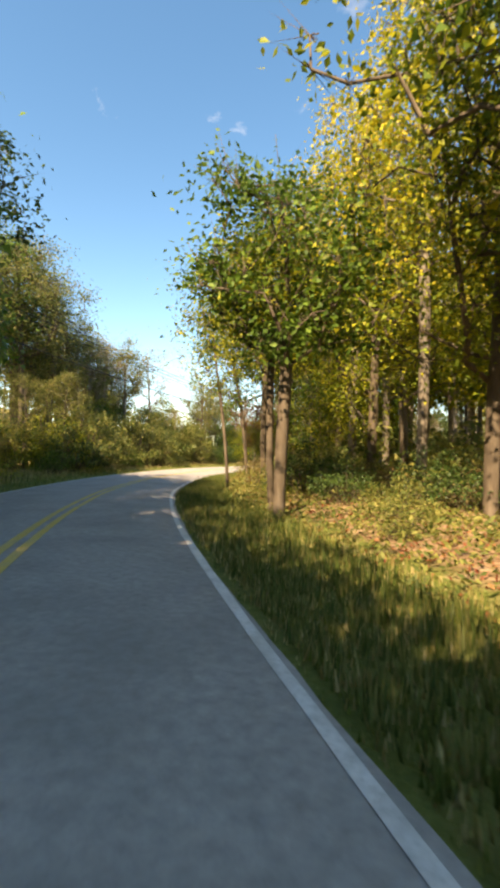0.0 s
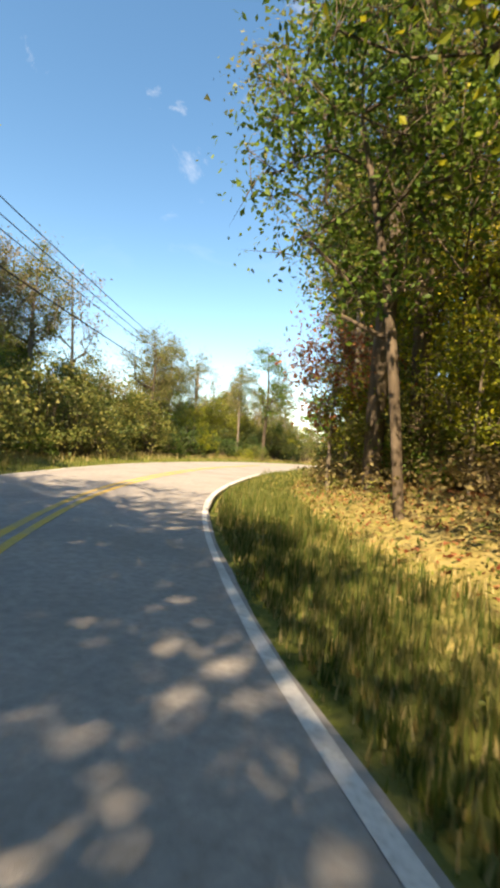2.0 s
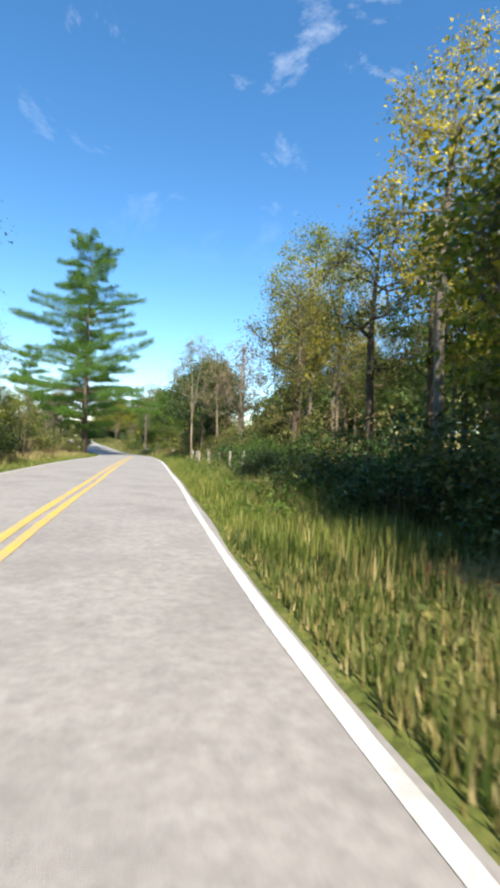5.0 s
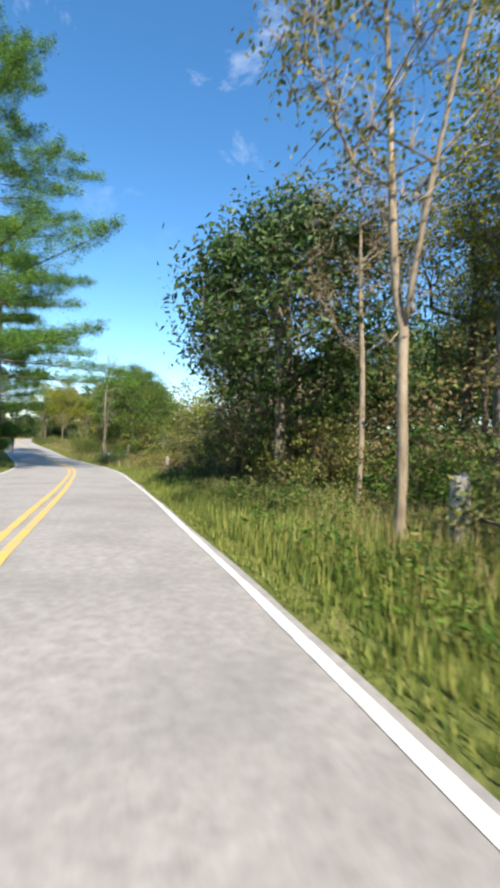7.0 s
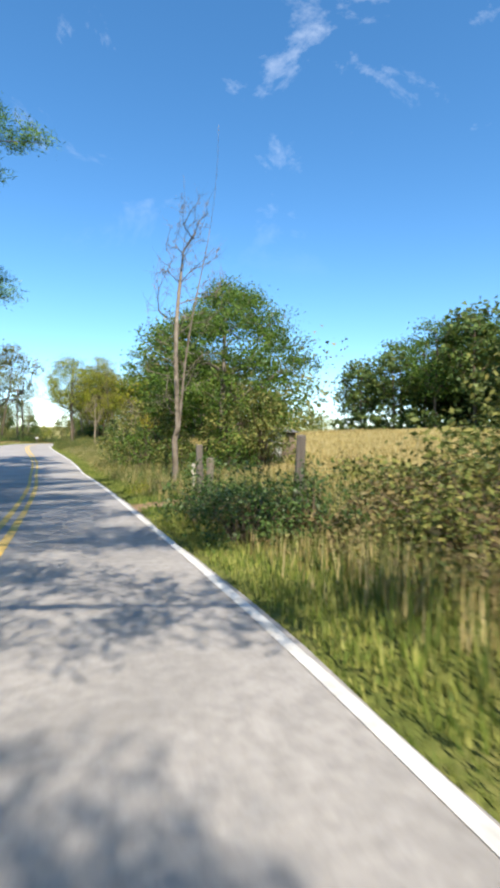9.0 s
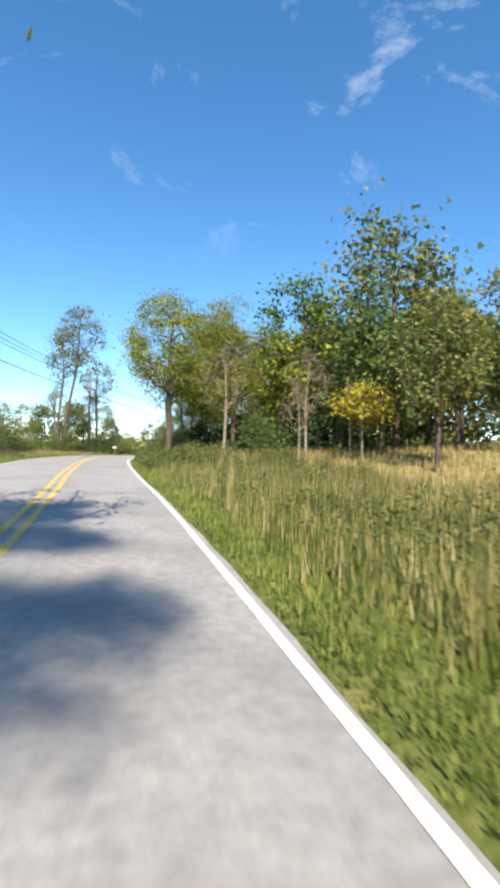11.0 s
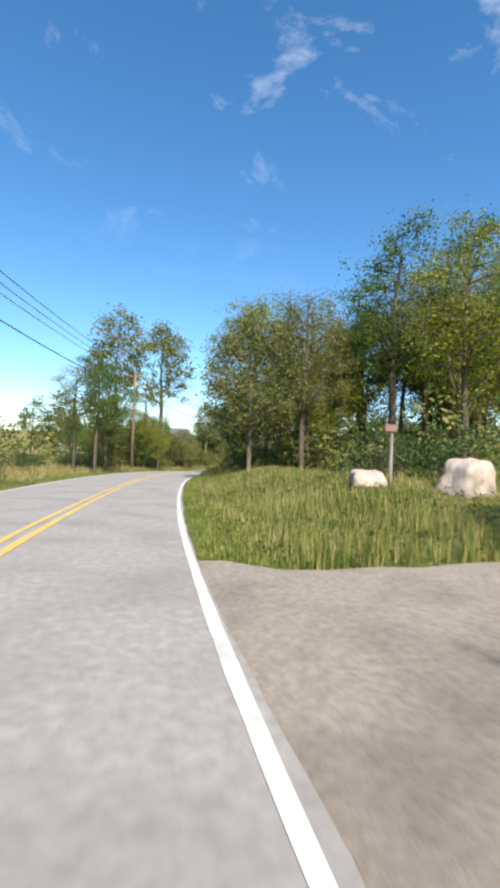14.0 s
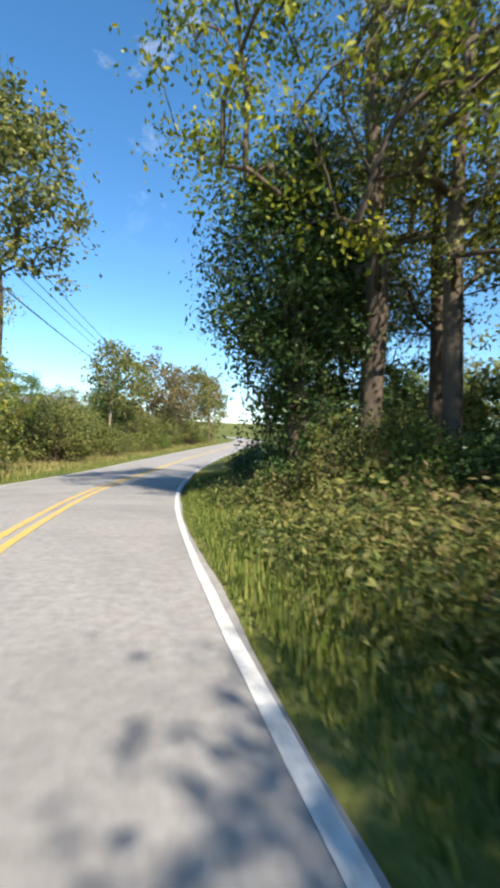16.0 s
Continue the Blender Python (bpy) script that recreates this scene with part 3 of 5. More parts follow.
def make_bush(name, label, seed, height, spread, leaf, clumps=40, per=45, length=0.11, at=(0, 0), sigma=0.28, bark="brown", group="", narrow=0.5):
    """A shrub with several stems from the ground and leaves nearly down to it."""
    r = np.random.default_rng(seed)
    ends, paths = [], []
    for k in range(clumps):
        a = r.uniform(0, 2 * math.pi)
        rad = spread * math.sqrt(r.uniform(0, 1))
        top = height * (1 - 0.55 * (rad / spread) ** 2) * r.uniform(0.25, 1.0)
        e = np.array([rad * math.cos(a), rad * math.sin(a), max(0.2, top)])
        ends.append(e)
        root = np.array([e[0] * 0.3, e[1] * 0.3, -0.1])
        mid = root * 0.4 + e * 0.6 + np.array([-e[0] * 0.15, -e[1] * 0.15, 0.1 * height])
        paths.append(([root, mid, e], [0.022, 0.014, 0.006]))
    x, y = at
    ob = thing(name, label, "shrub", pose(x, y, rise_at(x, y)), group)
    V, F = tubes(paths, 4)
    tagged(part("stem", mesh_from("stem", V, F, BARK[bark]), ob), kind="stuff")
    part("leaves", leaves_for(np.array(ends), per, sigma, length, seed + 3, LEAF[leaf], name="leaves", narrow=0.7, plain=True), ob)
    return ob


def spot(run, d):
    """The place d metres right of the road's middle, abreast of the point run metres along it."""
    i = int(np.clip(np.searchsorted(RUN, run), 0, len(LINE) - 1))
    q = LINE[i, :2] + RIGHT[i] * d
    return float(q[0]), float(q[1])


def run_at(y):
    """How far along the road it reaches the given y."""
    return float(RUN[int(np.abs(LINE[:, 1] - y).argmin())])


def put(proto, x, y, turn=0.0, size=1.0, label="", name=""):
    m = pose(x, y, rise_at(x, y) - 0.05, 0, 0, turn) @ Matrix.Diagonal((size, size, size, 1))
    ob = copy_thing(proto, m)
    if label:
        ob["label"] = label
    return ob


# landmark trees along the right verge and field
make_tree("roadside_maple", "dark-leaved tree with a thick trunk close to the road", 51, 9.3, 3.1, 2.4, 130, 56, "green", "brown", 0.15, at=(17.9, -46.4), sigma=0.4, length=0.16)
make_tree("slender_tree", "slender dark-trunked tree at the woods' edge", 59, 7.6, 2.2, 3.2, 70, 66, "lime", "brown", 0.09, at=(17.4, -45.9), sigma=0.42, length=0.13)
make_tree("roadside_maple", "green maple with boughs reaching over the verge", 52, 12.0, 5.4, 4.4, 130, 56, "green", "brown", 0.13, at=(12.2, -37.4), sigma=0.46, length=0.145)
make_tree("slender_tree", "slender dark-trunked tree at the woods' edge", 53, 9.2, 2.4, 3.0, 80, 62, "lime", "brown", 0.1, at=(14.6, -41.2), sigma=0.45, length=0.13)
make_tree("slender_tree", "slender leaning birch-like tree", 54, 9.0, 2.0, 3.0, 60, 54, "lime", "brown", 0.07, at=(11.9, -39.8), sigma=0.45, length=0.13, lean=-0.1)
make_tree("roadside_maple", "green maple whose leafy bough hangs over the verge", 171, 9.0, 3.2, 3.4, 90, 60, "green", "brown", 0.1, at=(9.7, -34.8), lean=-0.14, sigma=0.44, length=0.145)
make_tree("dogwood", "small rust-red leaved tree at the woods' edge", 55, 5.4, 1.7, 1.2, 70, 36, "rust", "grey", 0.06, at=(7.4, -30.3), sigma=0.32, length=0.13)
make_tree("yellow_tree", "tall tree turning yellow-green above a fence", 56, 25.0, 5.4, 7.0, 230, 56, "lime", "grey", 0.2, at=(15.5, 29.0), sigma=0.5, length=0.2)
make_tree("yellow_tree", "tall tree turning yellow-green above a fence", 57, 24.0, 4.8, 7.0, 190, 48, "yellow", "grey", 0.2, at=(19.5, 32.0), sigma=0.5, length=0.21)
make_tree("forked_tree", "slender pale forked tree with thin foliage at a fence", 21, 10.6, 2.3, 3.6, 110, 30, "olive", "pale", 0.072, at=(3.75, 22.7), fork=0.06, sigma=0.35, length=0.1)
make_tree("slender_tree", "slender pale-trunked tree behind a fence", 58, 10.0, 2.2, 3.4, 90, 26, "dry", "pale", 0.08, at=(6.6, 28.8), sigma=0.35, length=0.11)
make_tree("broadleaf_tree", "dense dark-green tree with large glossy leaves", 22, 11.0, 5.0, 2.1, 210, 90, "dark", "grey", 0.2, at=(5.7, 32.6), sigma=0.46, length=0.24, narrow=0.42)
make_tree("field_tree", "round green tree standing in a dry field", 23, 14.4, 6.8, 0.4, 380, 120, "green", "grey", 0.26, at=(3.6, 86.5), sigma=0.5, length=0.19)
make_tree("dead_tree", "tall bare dead tree with many thin twigs", 24, 14.6, 2.2, 2.5, 170, 0, "dry", "grey", 0.13, at=(-0.1, 75.0), bend=0.3, lean=0.06, fork=0.05)
for k, (x, y, h, lf) in enumerate([(10.6, 61.5, 15.5, "olive"), (12.4, 59.5, 14.0, "dry"), (13.8, 57.0, 16.5, "olive"), (9.4, 56.0, 12.0, "dry"), (7.6, 47.0, 12.0, "olive"), (9.2, 50.5, 14.0, "olive")]):
    make_tree("thin_tree", "tall thin sparse tree beside the field", 60 + k, h, 2.4, 4.0, 90, 16, lf, "pale", 0.1, at=(x, y), sigma=0.42, length=0.2, turn=k * 70)
make_tree("sparse_tree", "sparse autumn tree beside the opposite lane", 65, 14.5, 3.4, 6.5, 80, 22, "olive", "brown", 0.16, at=(-26.5, 158.5), sigma=0.45, length=0.26)
make_tree("sparse_tree", "half-bare tree with long low boughs", 67, 10.0, 4.2, 2.8, 90, 12, "olive", "brown", 0.17, at=(-12.4, 92.0), sigma=0.45, length=0.22)
make_tree("small_tree", "small bright yellow tree in the dry field", 68, 4.2, 1.5, 1.2, 50, 40, "yellow", "pale", 0.06, at=(-1.0, 112.0), sigma=0.35, length=0.2)
make_pine(31, 30.0, 11.4, 6.6, 0.38, (-7.9, 53.0))
make_pine(33, 25.0, 6.5, 4.0, 0.3, (-10.6, 72.5), 25, "dark-green white pine behind a larger one")
make_pine(32, 16.0, 4.6, 5.0, 0.26, (-18.5, 68.0), 60)
make_tree("cedar", "dense dark cedar-like tree at the bend", 25, 11.4, 2.9, 0.4, 290, 120, "dark", "brown", 0.2, at=(-4.3, 196.9), sigma=0.4, length=0.17, narrow=0.42)
make_tree("leaning_tree", "tall sparse leaning tree beside the power line", 26, 19.0, 3.2, 8.0, 120, 26, "olive", "brown", 0.15, lean=0.13, at=(-27.0, 146.0), sigma=0.5, length=0.24)
make_tree("leaning_tree", "tall sparse leaning tree beside the power line", 95, 17.0, 2.8, 8.0, 90, 24, "olive", "brown", 0.12, lean=0.04, at=(-28.6, 149.0), sigma=0.5, length=0.24)
make_tree("tall_tree", "tall sparse tree with bare lower trunk", 27, 23.0, 4.8, 8.0, 140, 46, "olive", "brown", 0.24, at=(-12.0, 213.0), sigma=0.6, length=0.34)
make_tree("tall_tree", "tall sparse tree with bare lower trunk", 28, 21.5, 5.0, 7.0, 140, 46, "olive", "brown", 0.24, at=(-18.0, 208.0), sigma=0.6, length=0.34)
make_tree("overhanging_tree", "large dark limbed tree reaching over the road", 29, 21.0, 7.0, 4.2, 270, 80, "lime", "brown", 0.32, at=(-3.2, 195.0), sigma=0.5, length=0.18, bend=0.6)
make_tree("roadside_tree", "green leafy tree at the edge of a lawn", 30, 12.0, 4.4, 0.8, 250, 70, "olive", "grey", 0.15, at=(-8.9, 175.0), sigma=0.45, length=0.18)
for k, (x, y) in enumerate([(2.0, 246.0), (7.0, 251.0), (-1.0, 240.0), (12.0, 256.0), (17.0, 262.0), (20.5, 267.0), (24.0, 272.0), (28.0, 279.0), (14.0, 266.0)]):
    make_tree("hillside_tree", "pale olive autumn tree on a far slope", 75 + k, 13.5 + k % 3, 3.8, 2.0, 80, 30, "dry" if k % 2 else "olive", "pale", 0.15, at=(x, y), sigma=0.6, length=0.42)

make_tree("roadside_maple", "maple with dark limbs that overhang the shaded verge", 81, 12.0, 4.4, 3.6, 70, 34, "lime", "brown", 0.17, at=(23.7, -48.6), sigma=0.42, length=0.2)
# two unseen trees behind the walk's start, added to shade road and verge
for k, (x, y) in enumerate([(10.4, -56.8), (14.6, -60.6)]):
    make_tree("roadside_maple", "tall shade-casting tree whose boughs reach over the road", 160 + k, 17.0, 5.6, 4.2, 190, 46, "dark", "brown", 0.2, at=(x, y), sigma=0.55, length=0.26)
make_tree("roadside_maple", "tall shade-casting tree whose boughs reach over the road", 82, 17.0, 7.0, 5.5, 210, 44, "dark", "brown", 0.2, at=(4.6, -50.6), sigma=0.45, length=0.2)
# the second bend: a great yellow-green tree, then thin leaning ones
make_tree("lime_tree", "tall dense yellow-green tree over dark brush", 83, 13.2, 4.4, 3.3, 230, 80, "lime", "brown", 0.22, at=(-11.8, 124.2), sigma=0.46, length=0.16)
for k, (x, y, h, ln) in enumerate([(-12.8, 136.0, 9.5, -0.2), (-12.0, 135.2, 12.0, -0.05), (-11.3, 136.4, 12.5, 0.04), (-10.3, 134.4, 11.5, 0.08), (-11.5, 133.0, 11.0, -0.1)]):
    make_tree("leaning_tree", "thin leaning tree with sparse leaves above a weedy bank", 84 + k, h, 2.6, 4.2, 90, 15, ("olive", "green")[k % 2], "grey", 0.1, at=(x, y), lean=ln, sigma=0.4, length=0.2, twig=6)
make_tree("small_tree", "bright yellow-green young tree at the bend", 94, 5.4, 2.0, 1.6, 80, 60, "lime", "grey", 0.07, at=(-10.6, 133.6), sigma=0.36, length=0.16)

# woods: a few kinds, then many copies
KINDS = []
for i, (nm, h, sp, lo, cl, per, leaf, bark, tr, ln) in enumerate([
        ("oak_tree", 13.0, 3.6, 3.0, 120, 58, "olive", "brown", 0.19, 0.165),
        ("maple_tree", 11.0, 3.4, 2.0, 120, 66, "lime", "brown", 0.15, 0.145),
        ("maple_tree", 14.0, 3.8, 3.5, 120, 50, "green", "brown", 0.2, 0.2),
        ("poplar_tree", 15.0, 2.8, 4.5, 105, 44, "yellow", "grey", 0.16, 0.2),
        ("ash_tree", 12.0, 2.6, 4.0, 90, 34, "olive", "grey", 0.13, 0.18),
        ("bare_tree", 10.0, 2.6, 3.0, 90, 7, "dry", "pale", 0.12, 0.21),
        ("sapling", 6.5, 1.8, 1.2, 60, 48, "lime", "grey", 0.07, 0.17),
        ("sapling", 5.5, 1.6, 0.9, 55, 48, "green", "grey", 0.06, 0.17),
        ("field_edge_tree", 9.0, 3.6, 0.8, 130, 40, "far", "brown", 0.16, 0.35)]):
    lab = {"olive": "olive-green autumn tree in roadside woods", "lime": "yellow-green leafy tree in roadside woods", "green": "green leafy tree in roadside woods",
           "yellow": "slender tree with yellow autumn leaves", "dry": "nearly bare pale-twigged tree", "far": "dense green tree at the field's far edge"}[leaf]
    t = make_tree(nm, lab, 40 + i, h, sp, lo, cl, int(per * 1.4), leaf, bark, tr, at=spot(40 + 3 * i, 60), length=ln * 0.88, narrow=0.62, plain=True)
    KINDS.append(t)
# lighter kinds for the depth of the woods
FAR_KINDS = []
for i, (nm, h, sp, lo, cl, per, leaf, bark, tr, ln) in enumerate([
        ("oak_tree", 13.0, 3.8, 2.2, 75, 42, "olive", "brown", 0.19, 0.33),
        ("maple_tree", 11.0, 3.6, 1.6, 75, 40, "lime", "grey", 0.15, 0.33),
        ("maple_tree", 14.0, 4.0, 2.2, 80, 42, "green", "brown", 0.2, 0.34),
        ("poplar_tree", 15.0, 3.0, 3.0, 70, 46, "yellow", "pale", 0.16, 0.3),
        ("ash_tree", 12.0, 2.8, 3.0, 60, 30, "olive", "grey", 0.13, 0.27),
        ("field_edge_tree", 11.0, 4.4, 0.6, 90, 26, "far", "brown", 0.16, 0.5)]):
    lab = {"olive": "olive-green autumn tree deep in the woods", "lime": "yellow-green leafy tree deep in the woods", "green": "tall green leafy tree deep in the woods",
           "yellow": "slender tree with yellow autumn leaves", "far": "dense green tree at the field's far edge"}[leaf]
    FAR_KINDS.append(make_tree(nm, lab, 140 + i, h, sp, lo, cl, per, leaf, bark, tr, at=spot(40 + 6 * i, 66), length=ln, sigma=0.6, narrow=0.8, plain=True))
BUSHES = []
for i, (h, sp, leaf, cl, per, ln) in enumerate([(2.0, 1.5, "green", 42, 60, 0.12), (1.6, 1.4, "olive", 38, 56, 0.11), (2.6, 1.8, "dark", 50, 66, 0.125),
                                                (1.2, 1.1, "lime", 32, 46, 0.11), (1.5, 1.3, "dry", 40, 20, 0.14), (3.6, 2.3, "olive", 75, 60, 0.15), (3.2, 2.0, "lime", 80, 50, 0.12), (2.4, 1.7, "dark", 60, 44, 0.13)]):
    lab = {"green": "green leafy roadside bush", "olive": "olive tangled roadside bush", "dark": "dark vine-covered roadside bush", "lime": "yellow-green leafy shrub beside the road", "dry": "dry brown tangle of brush"}[leaf]
    kind = {"green": "leafy_bush", "olive": "bramble", "dark": "vine_bush", "lime": "shrub", "dry": "dry_brush"}[leaf]
    BUSHES.append(make_bush(kind, lab, 70 + i, h, sp, leaf, cl, per, ln, at=spot(40 + 4 * i, 70)))


def belt(y0, y1, d0, d1, count, kinds, seed, lo=0.8, hi=1.25, pool=None, gap=1.6):
    """Scatter copies between two distances from the road's middle."""
    pool = pool or KINDS
    r = np.random.default_rng(seed)
    a, b = run_at(y0), run_at(y1)
    placed = []
    for _ in range(count * 12):
        if len(placed) >= count:
            break
        x, y = spot(r.uniform(a, b), r.uniform(min(d0, d1), max(d0, d1)))
        _, dd = nearest(np.array([x]), np.array([y]))
        if abs(dd[0]) < min(abs(d0), abs(d1)) - 0.3:
            continue
        if any((x - p) ** 2 + (y - q) ** 2 < gap * gap for p, q in placed):
            continue
        placed.append((x, y))
        put(pool[int(r.choice(kinds))], x, y, r.uniform(0, 360), r.uniform(lo, hi))


# first bend: woods on both sides, and unseen trees added to shade the road where the walk begins
belt(-80, -51, -6.6, -11.5, 24, [2, 0, 2], 98, 1.05, 1.25, FAR_KINDS, 1.8)
put(FAR_KINDS[2], 7.6, -52.8, 0, 1.15)
put(FAR_KINDS[0], 3.2, -48.6, 60, 1.0)
belt(-60, -44, 6.2, 9, 5, [1, 2, 6], 1, 1.0, 1.3)
belt(-34, -12, 6.0, 9.5, 12, [0, 1, 1, 4, 2], 21, 1.0, 1.35)
belt(-62, -16, 9, 15, 16, [3, 1, 3, 3], 22, 1.0, 1.3)
belt(-62, -10, 14, 34, 28, [3, 1, 1, 3, 3], 2, 1.0, 1.4, FAR_KINDS)
belt(-60, -22, 6.0, 14, 14, [6, 7, 6], 3, 0.6, 1.0)
belt(-76, -45, -6.8, -10, 6, [0, 2, 2, 0], 4, 0.95, 1.15)
# two belts mostly out of view, packed in to keep the road shaded
belt(-80, -44, -9.5, -15, 7, [0, 2, 0], 48, 1.0, 1.2)
belt(-74, -47, -6.6, -11, 24, [0, 2, 2], 51, 1.05, 1.2, FAR_KINDS, 1.5)
put(KINDS[2], -2.6, -43.4, 40, 0.85, "tall dark-green tree in a shady roadside wood")
belt(-49, -39.5, -7.6, -11.5, 11, [2, 0, 2], 55, 0.85, 1.0, FAR_KINDS, 1.5)
for k, (x, y) in enumerate([(-10.5, -38.5), (-12.5, -36.0), (-14.0, -39.5), (-13.5, -33.5), (-16.5, -36.5), (-11.8, -31.5), (-16.0, -32.0), (-18.5, -34.0), (-11.0, -34.5)]):
    put(KINDS[(0, 2, 0)[k % 3]], x, y, 77 * k, 1.3 + 0.08 * (k % 4), "tall olive-green tree in a shady roadside wood")
for k, (x, y) in enumerate([(-12.5, -28.0), (-15.0, -29.5), (-14.0, -25.5), (-16.5, -26.5), (-17.5, -23.0), (-19.0, -29.0), (-14.5, -20.5), (-17.0, -18.5), (-16.0, -22.0), (-19.5, -20.0), (-21.0, -24.0), (-14.6, -17.0)]):
    put(KINDS[(4, 0, 5)[k % 3]], x, y, 53 * k, (1.1, 0.95, 1.25)[k % 3], "thin half-bare autumn tree beside the opposite lane")
put(KINDS[4], -14.2, 28.0, 20, 1.2, "slender airy tree standing alone beside the road")
put(KINDS[2], -15.5, 14.0, 70, 0.6)
put(KINDS[1], -14.3, 207.0, 30, 1.05, "yellow-green tree hung with vines beside the opposite lane")
put(KINDS[6], -12.6, 205.0, 120, 0.9)
put(KINDS[2], -18.8, 184.2, 30, 0.7)
put(KINDS[2], -18.2, 188.6, 130, 0.72)
put(KINDS[0], -20.6, 186.5, 200, 0.75)
for k, (x, y) in enumerate([(-15.0, 205.5), (-18.5, 203.0), (-13.0, 209.0), (-20.5, 206.5), (-16.5, 211.0), (-22.5, 201.0)]):
    put(KINDS[(7, 8, 2)[k % 3]], x, y, 61 * k, (1.15, 0.62, 0.5)[k % 3], "dense leafy tree below taller sparse trees")
belt(-45, -30, -7.4, -12, 12, [0, 6, 2, 6], 5, 0.5, 0.72)
belt(-75, -44, -14, -28, 8, [0, 2, 0], 27, 0.9, 1.15, FAR_KINDS)
belt(-44, -10, -15, -32, 16, [0, 4, 0], 49, 0.6, 0.85, FAR_KINDS)
belt(-16, -6, -8.5, -14, 10, [5, 0, 4, 6], 6, 0.6, 0.85)
belt(-8, 20, -7.5, -13, 14, [5, 7, 6, 4], 28, 0.75, 0.95)
belt(-30, 30, -12, -30, 16, [4, 0, 2], 7, 0.55, 0.8, FAR_KINDS)
put(KINDS[2], -8.0, 5.0, 10, 0.95, "airy green tree standing by the opposite lane")
put(KINDS[6], 6.2, -9.0, 10, 1.2, "feathery pale young tree leaning from the bank")
# woods before the field
make_tree("vine_tree", "tall tree hung with vines at the field's corner", 96, 14.5, 4.2, 4.2, 150, 36, "olive", "brown", 0.16, at=(8.2, 46.8), sigma=0.45, length=0.2, twig=6)
for k, (x, y, h) in enumerate([(5.4, 35.6, 4.6), (6.3, 37.4, 5.4), (5.0, 39.2, 4.0), (6.8, 34.0, 4.4), (7.4, 40.6, 5.6)]):
    make_tree("snag", "bare pale-twigged sapling in the wood's shade", 150 + k, h, 1.6, 1.0, 34, 3, "dry", "pale", 0.045, at=(x, y), lean=0.1 * (k % 3 - 1), length=0.12, twig=8)
make_tree("snag", "pale bare snag leaning among brush", 97, 5.2, 1.5, 1.6, 40, 0, "dry", "pale", 0.05, at=(6.5, 48.4), lean=-0.16, twig=3)
belt(-18, -9, 7, 10, 4, [0, 4, 2, 6], 8, 1.0, 1.3)
belt(-20, 46, 14, 32, 36, [0, 3, 4, 2, 1], 9, 1.1, 1.5)
belt(6, 46, 7, 11, 8, [4, 5, 5, 6, 0], 10, 0.8, 1.15)
belt(14, 45, -10.5, -14, 12, [2, 4, 7, 0], 57, 0.5, 0.66)
belt(30, 130, -14, -34, 18, [4, 2, 0], 11, 0.5, 0.8, FAR_KINDS)
belt(66, 84, -8.5, -12, 4, [4, 5], 26, 0.8, 1.0)
belt(110, 122, -8, -11, 3, [4, 5], 29, 0.9, 1.1)
# far edge of the field
belt(50, 150, 56, 84, 50, [2, 5, 5], 12, 1.3, 1.8, FAR_KINDS, gap=2.5)
belt(92, 112, 7, 14, 6, [5, 7, 5], 13, 0.4, 0.65)
belt(104, 124, 10, 24, 10, [4, 0, 5], 24, 0.6, 0.9, FAR_KINDS)
# before the drive and behind the lawn
belt(119, 130, 8.0, 11, 4, [1], 14, 1.0, 1.2)
belt(124, 142, 9, 14, 6, [4, 5, 5], 25, 1.0, 1.3)
belt(112, 145, 13, 28, 18, [0, 1, 2, 4], 15, 1.0, 1.3, FAR_KINDS)
belt(166, 200, 15, 32, 26, [0, 1, 4, 0, 2], 16, 1.1, 1.5)
belt(198, 226, -7.5, -12, 8, [0, 1, 6, 7], 50, 0.55, 0.8)
belt(195, 215, 7.5, 13, 7, [1, 0, 4], 17, 0.9, 1.2)
belt(181, 196, 11, 16, 5, [1, 0, 4], 58, 0.9, 1.1)
belt(130, 205, -9, -16, 12, [7, 6, 4], 18, 0.6, 0.9)
belt(140, 300, -14, -38, 30, [5, 0, 4, 5], 19, 0.6, 0.9, FAR_KINDS)
belt(215, 300, 8, 32, 20, [5, 4, 1], 20, 0.7, 1.0, FAR_KINDS)
belt(222, 262, -12, -20, 12, [0, 4, 2], 60, 0.45, 0.7, FAR_KINDS)

put(KINDS[0], -5.6, 174.2, 20, 1.0, "tall olive tree at the lawn's end")
# the tree row behind the lawn
for k, (x, y, kind, size) in enumerate([(-2.6, 181.0, 0, 1.15), (-0.4, 182.4, 4, 1.3), (1.8, 179.6, 1, 1.2), (4.2, 178.4, 4, 1.25), (6.4, 175.2, 0, 1.1), (8.4, 171.8, 2, 1.0), (3.0, 183.5, 2, 1.1)]):
    put(KINDS[kind], x, y, 41 * k, size, "olive autumn tree in the row behind a lawn")
# undergrowth
belt(-41, -9, 6.8, 10, 26, [1, 5, 2, 4, 4], 91, 0.55, 0.95, BUSHES, 0.9)
belt(-40, -8, 8.5, 12, 8, [6, 7, 6], 92, 0.8, 1.2)
belt(-34, 24, -7.4, -12, 44, [5, 1, 5, 6, 2], 93, 0.9, 1.5, BUSHES, 0.9)
belt(-26, 30, -9.5, -16, 16, [7, 6, 7], 94, 0.8, 1.15)
belt(2, 37, 6.6, 10.5, 26, [1, 5, 0, 4], 95, 0.7, 1.2, BUSHES, 0.9)
belt(130, 136, 5.6, 8.2, 10, [2, 5, 1, 7, 0], 96, 0.55, 1.0, BUSHES, 0.7)
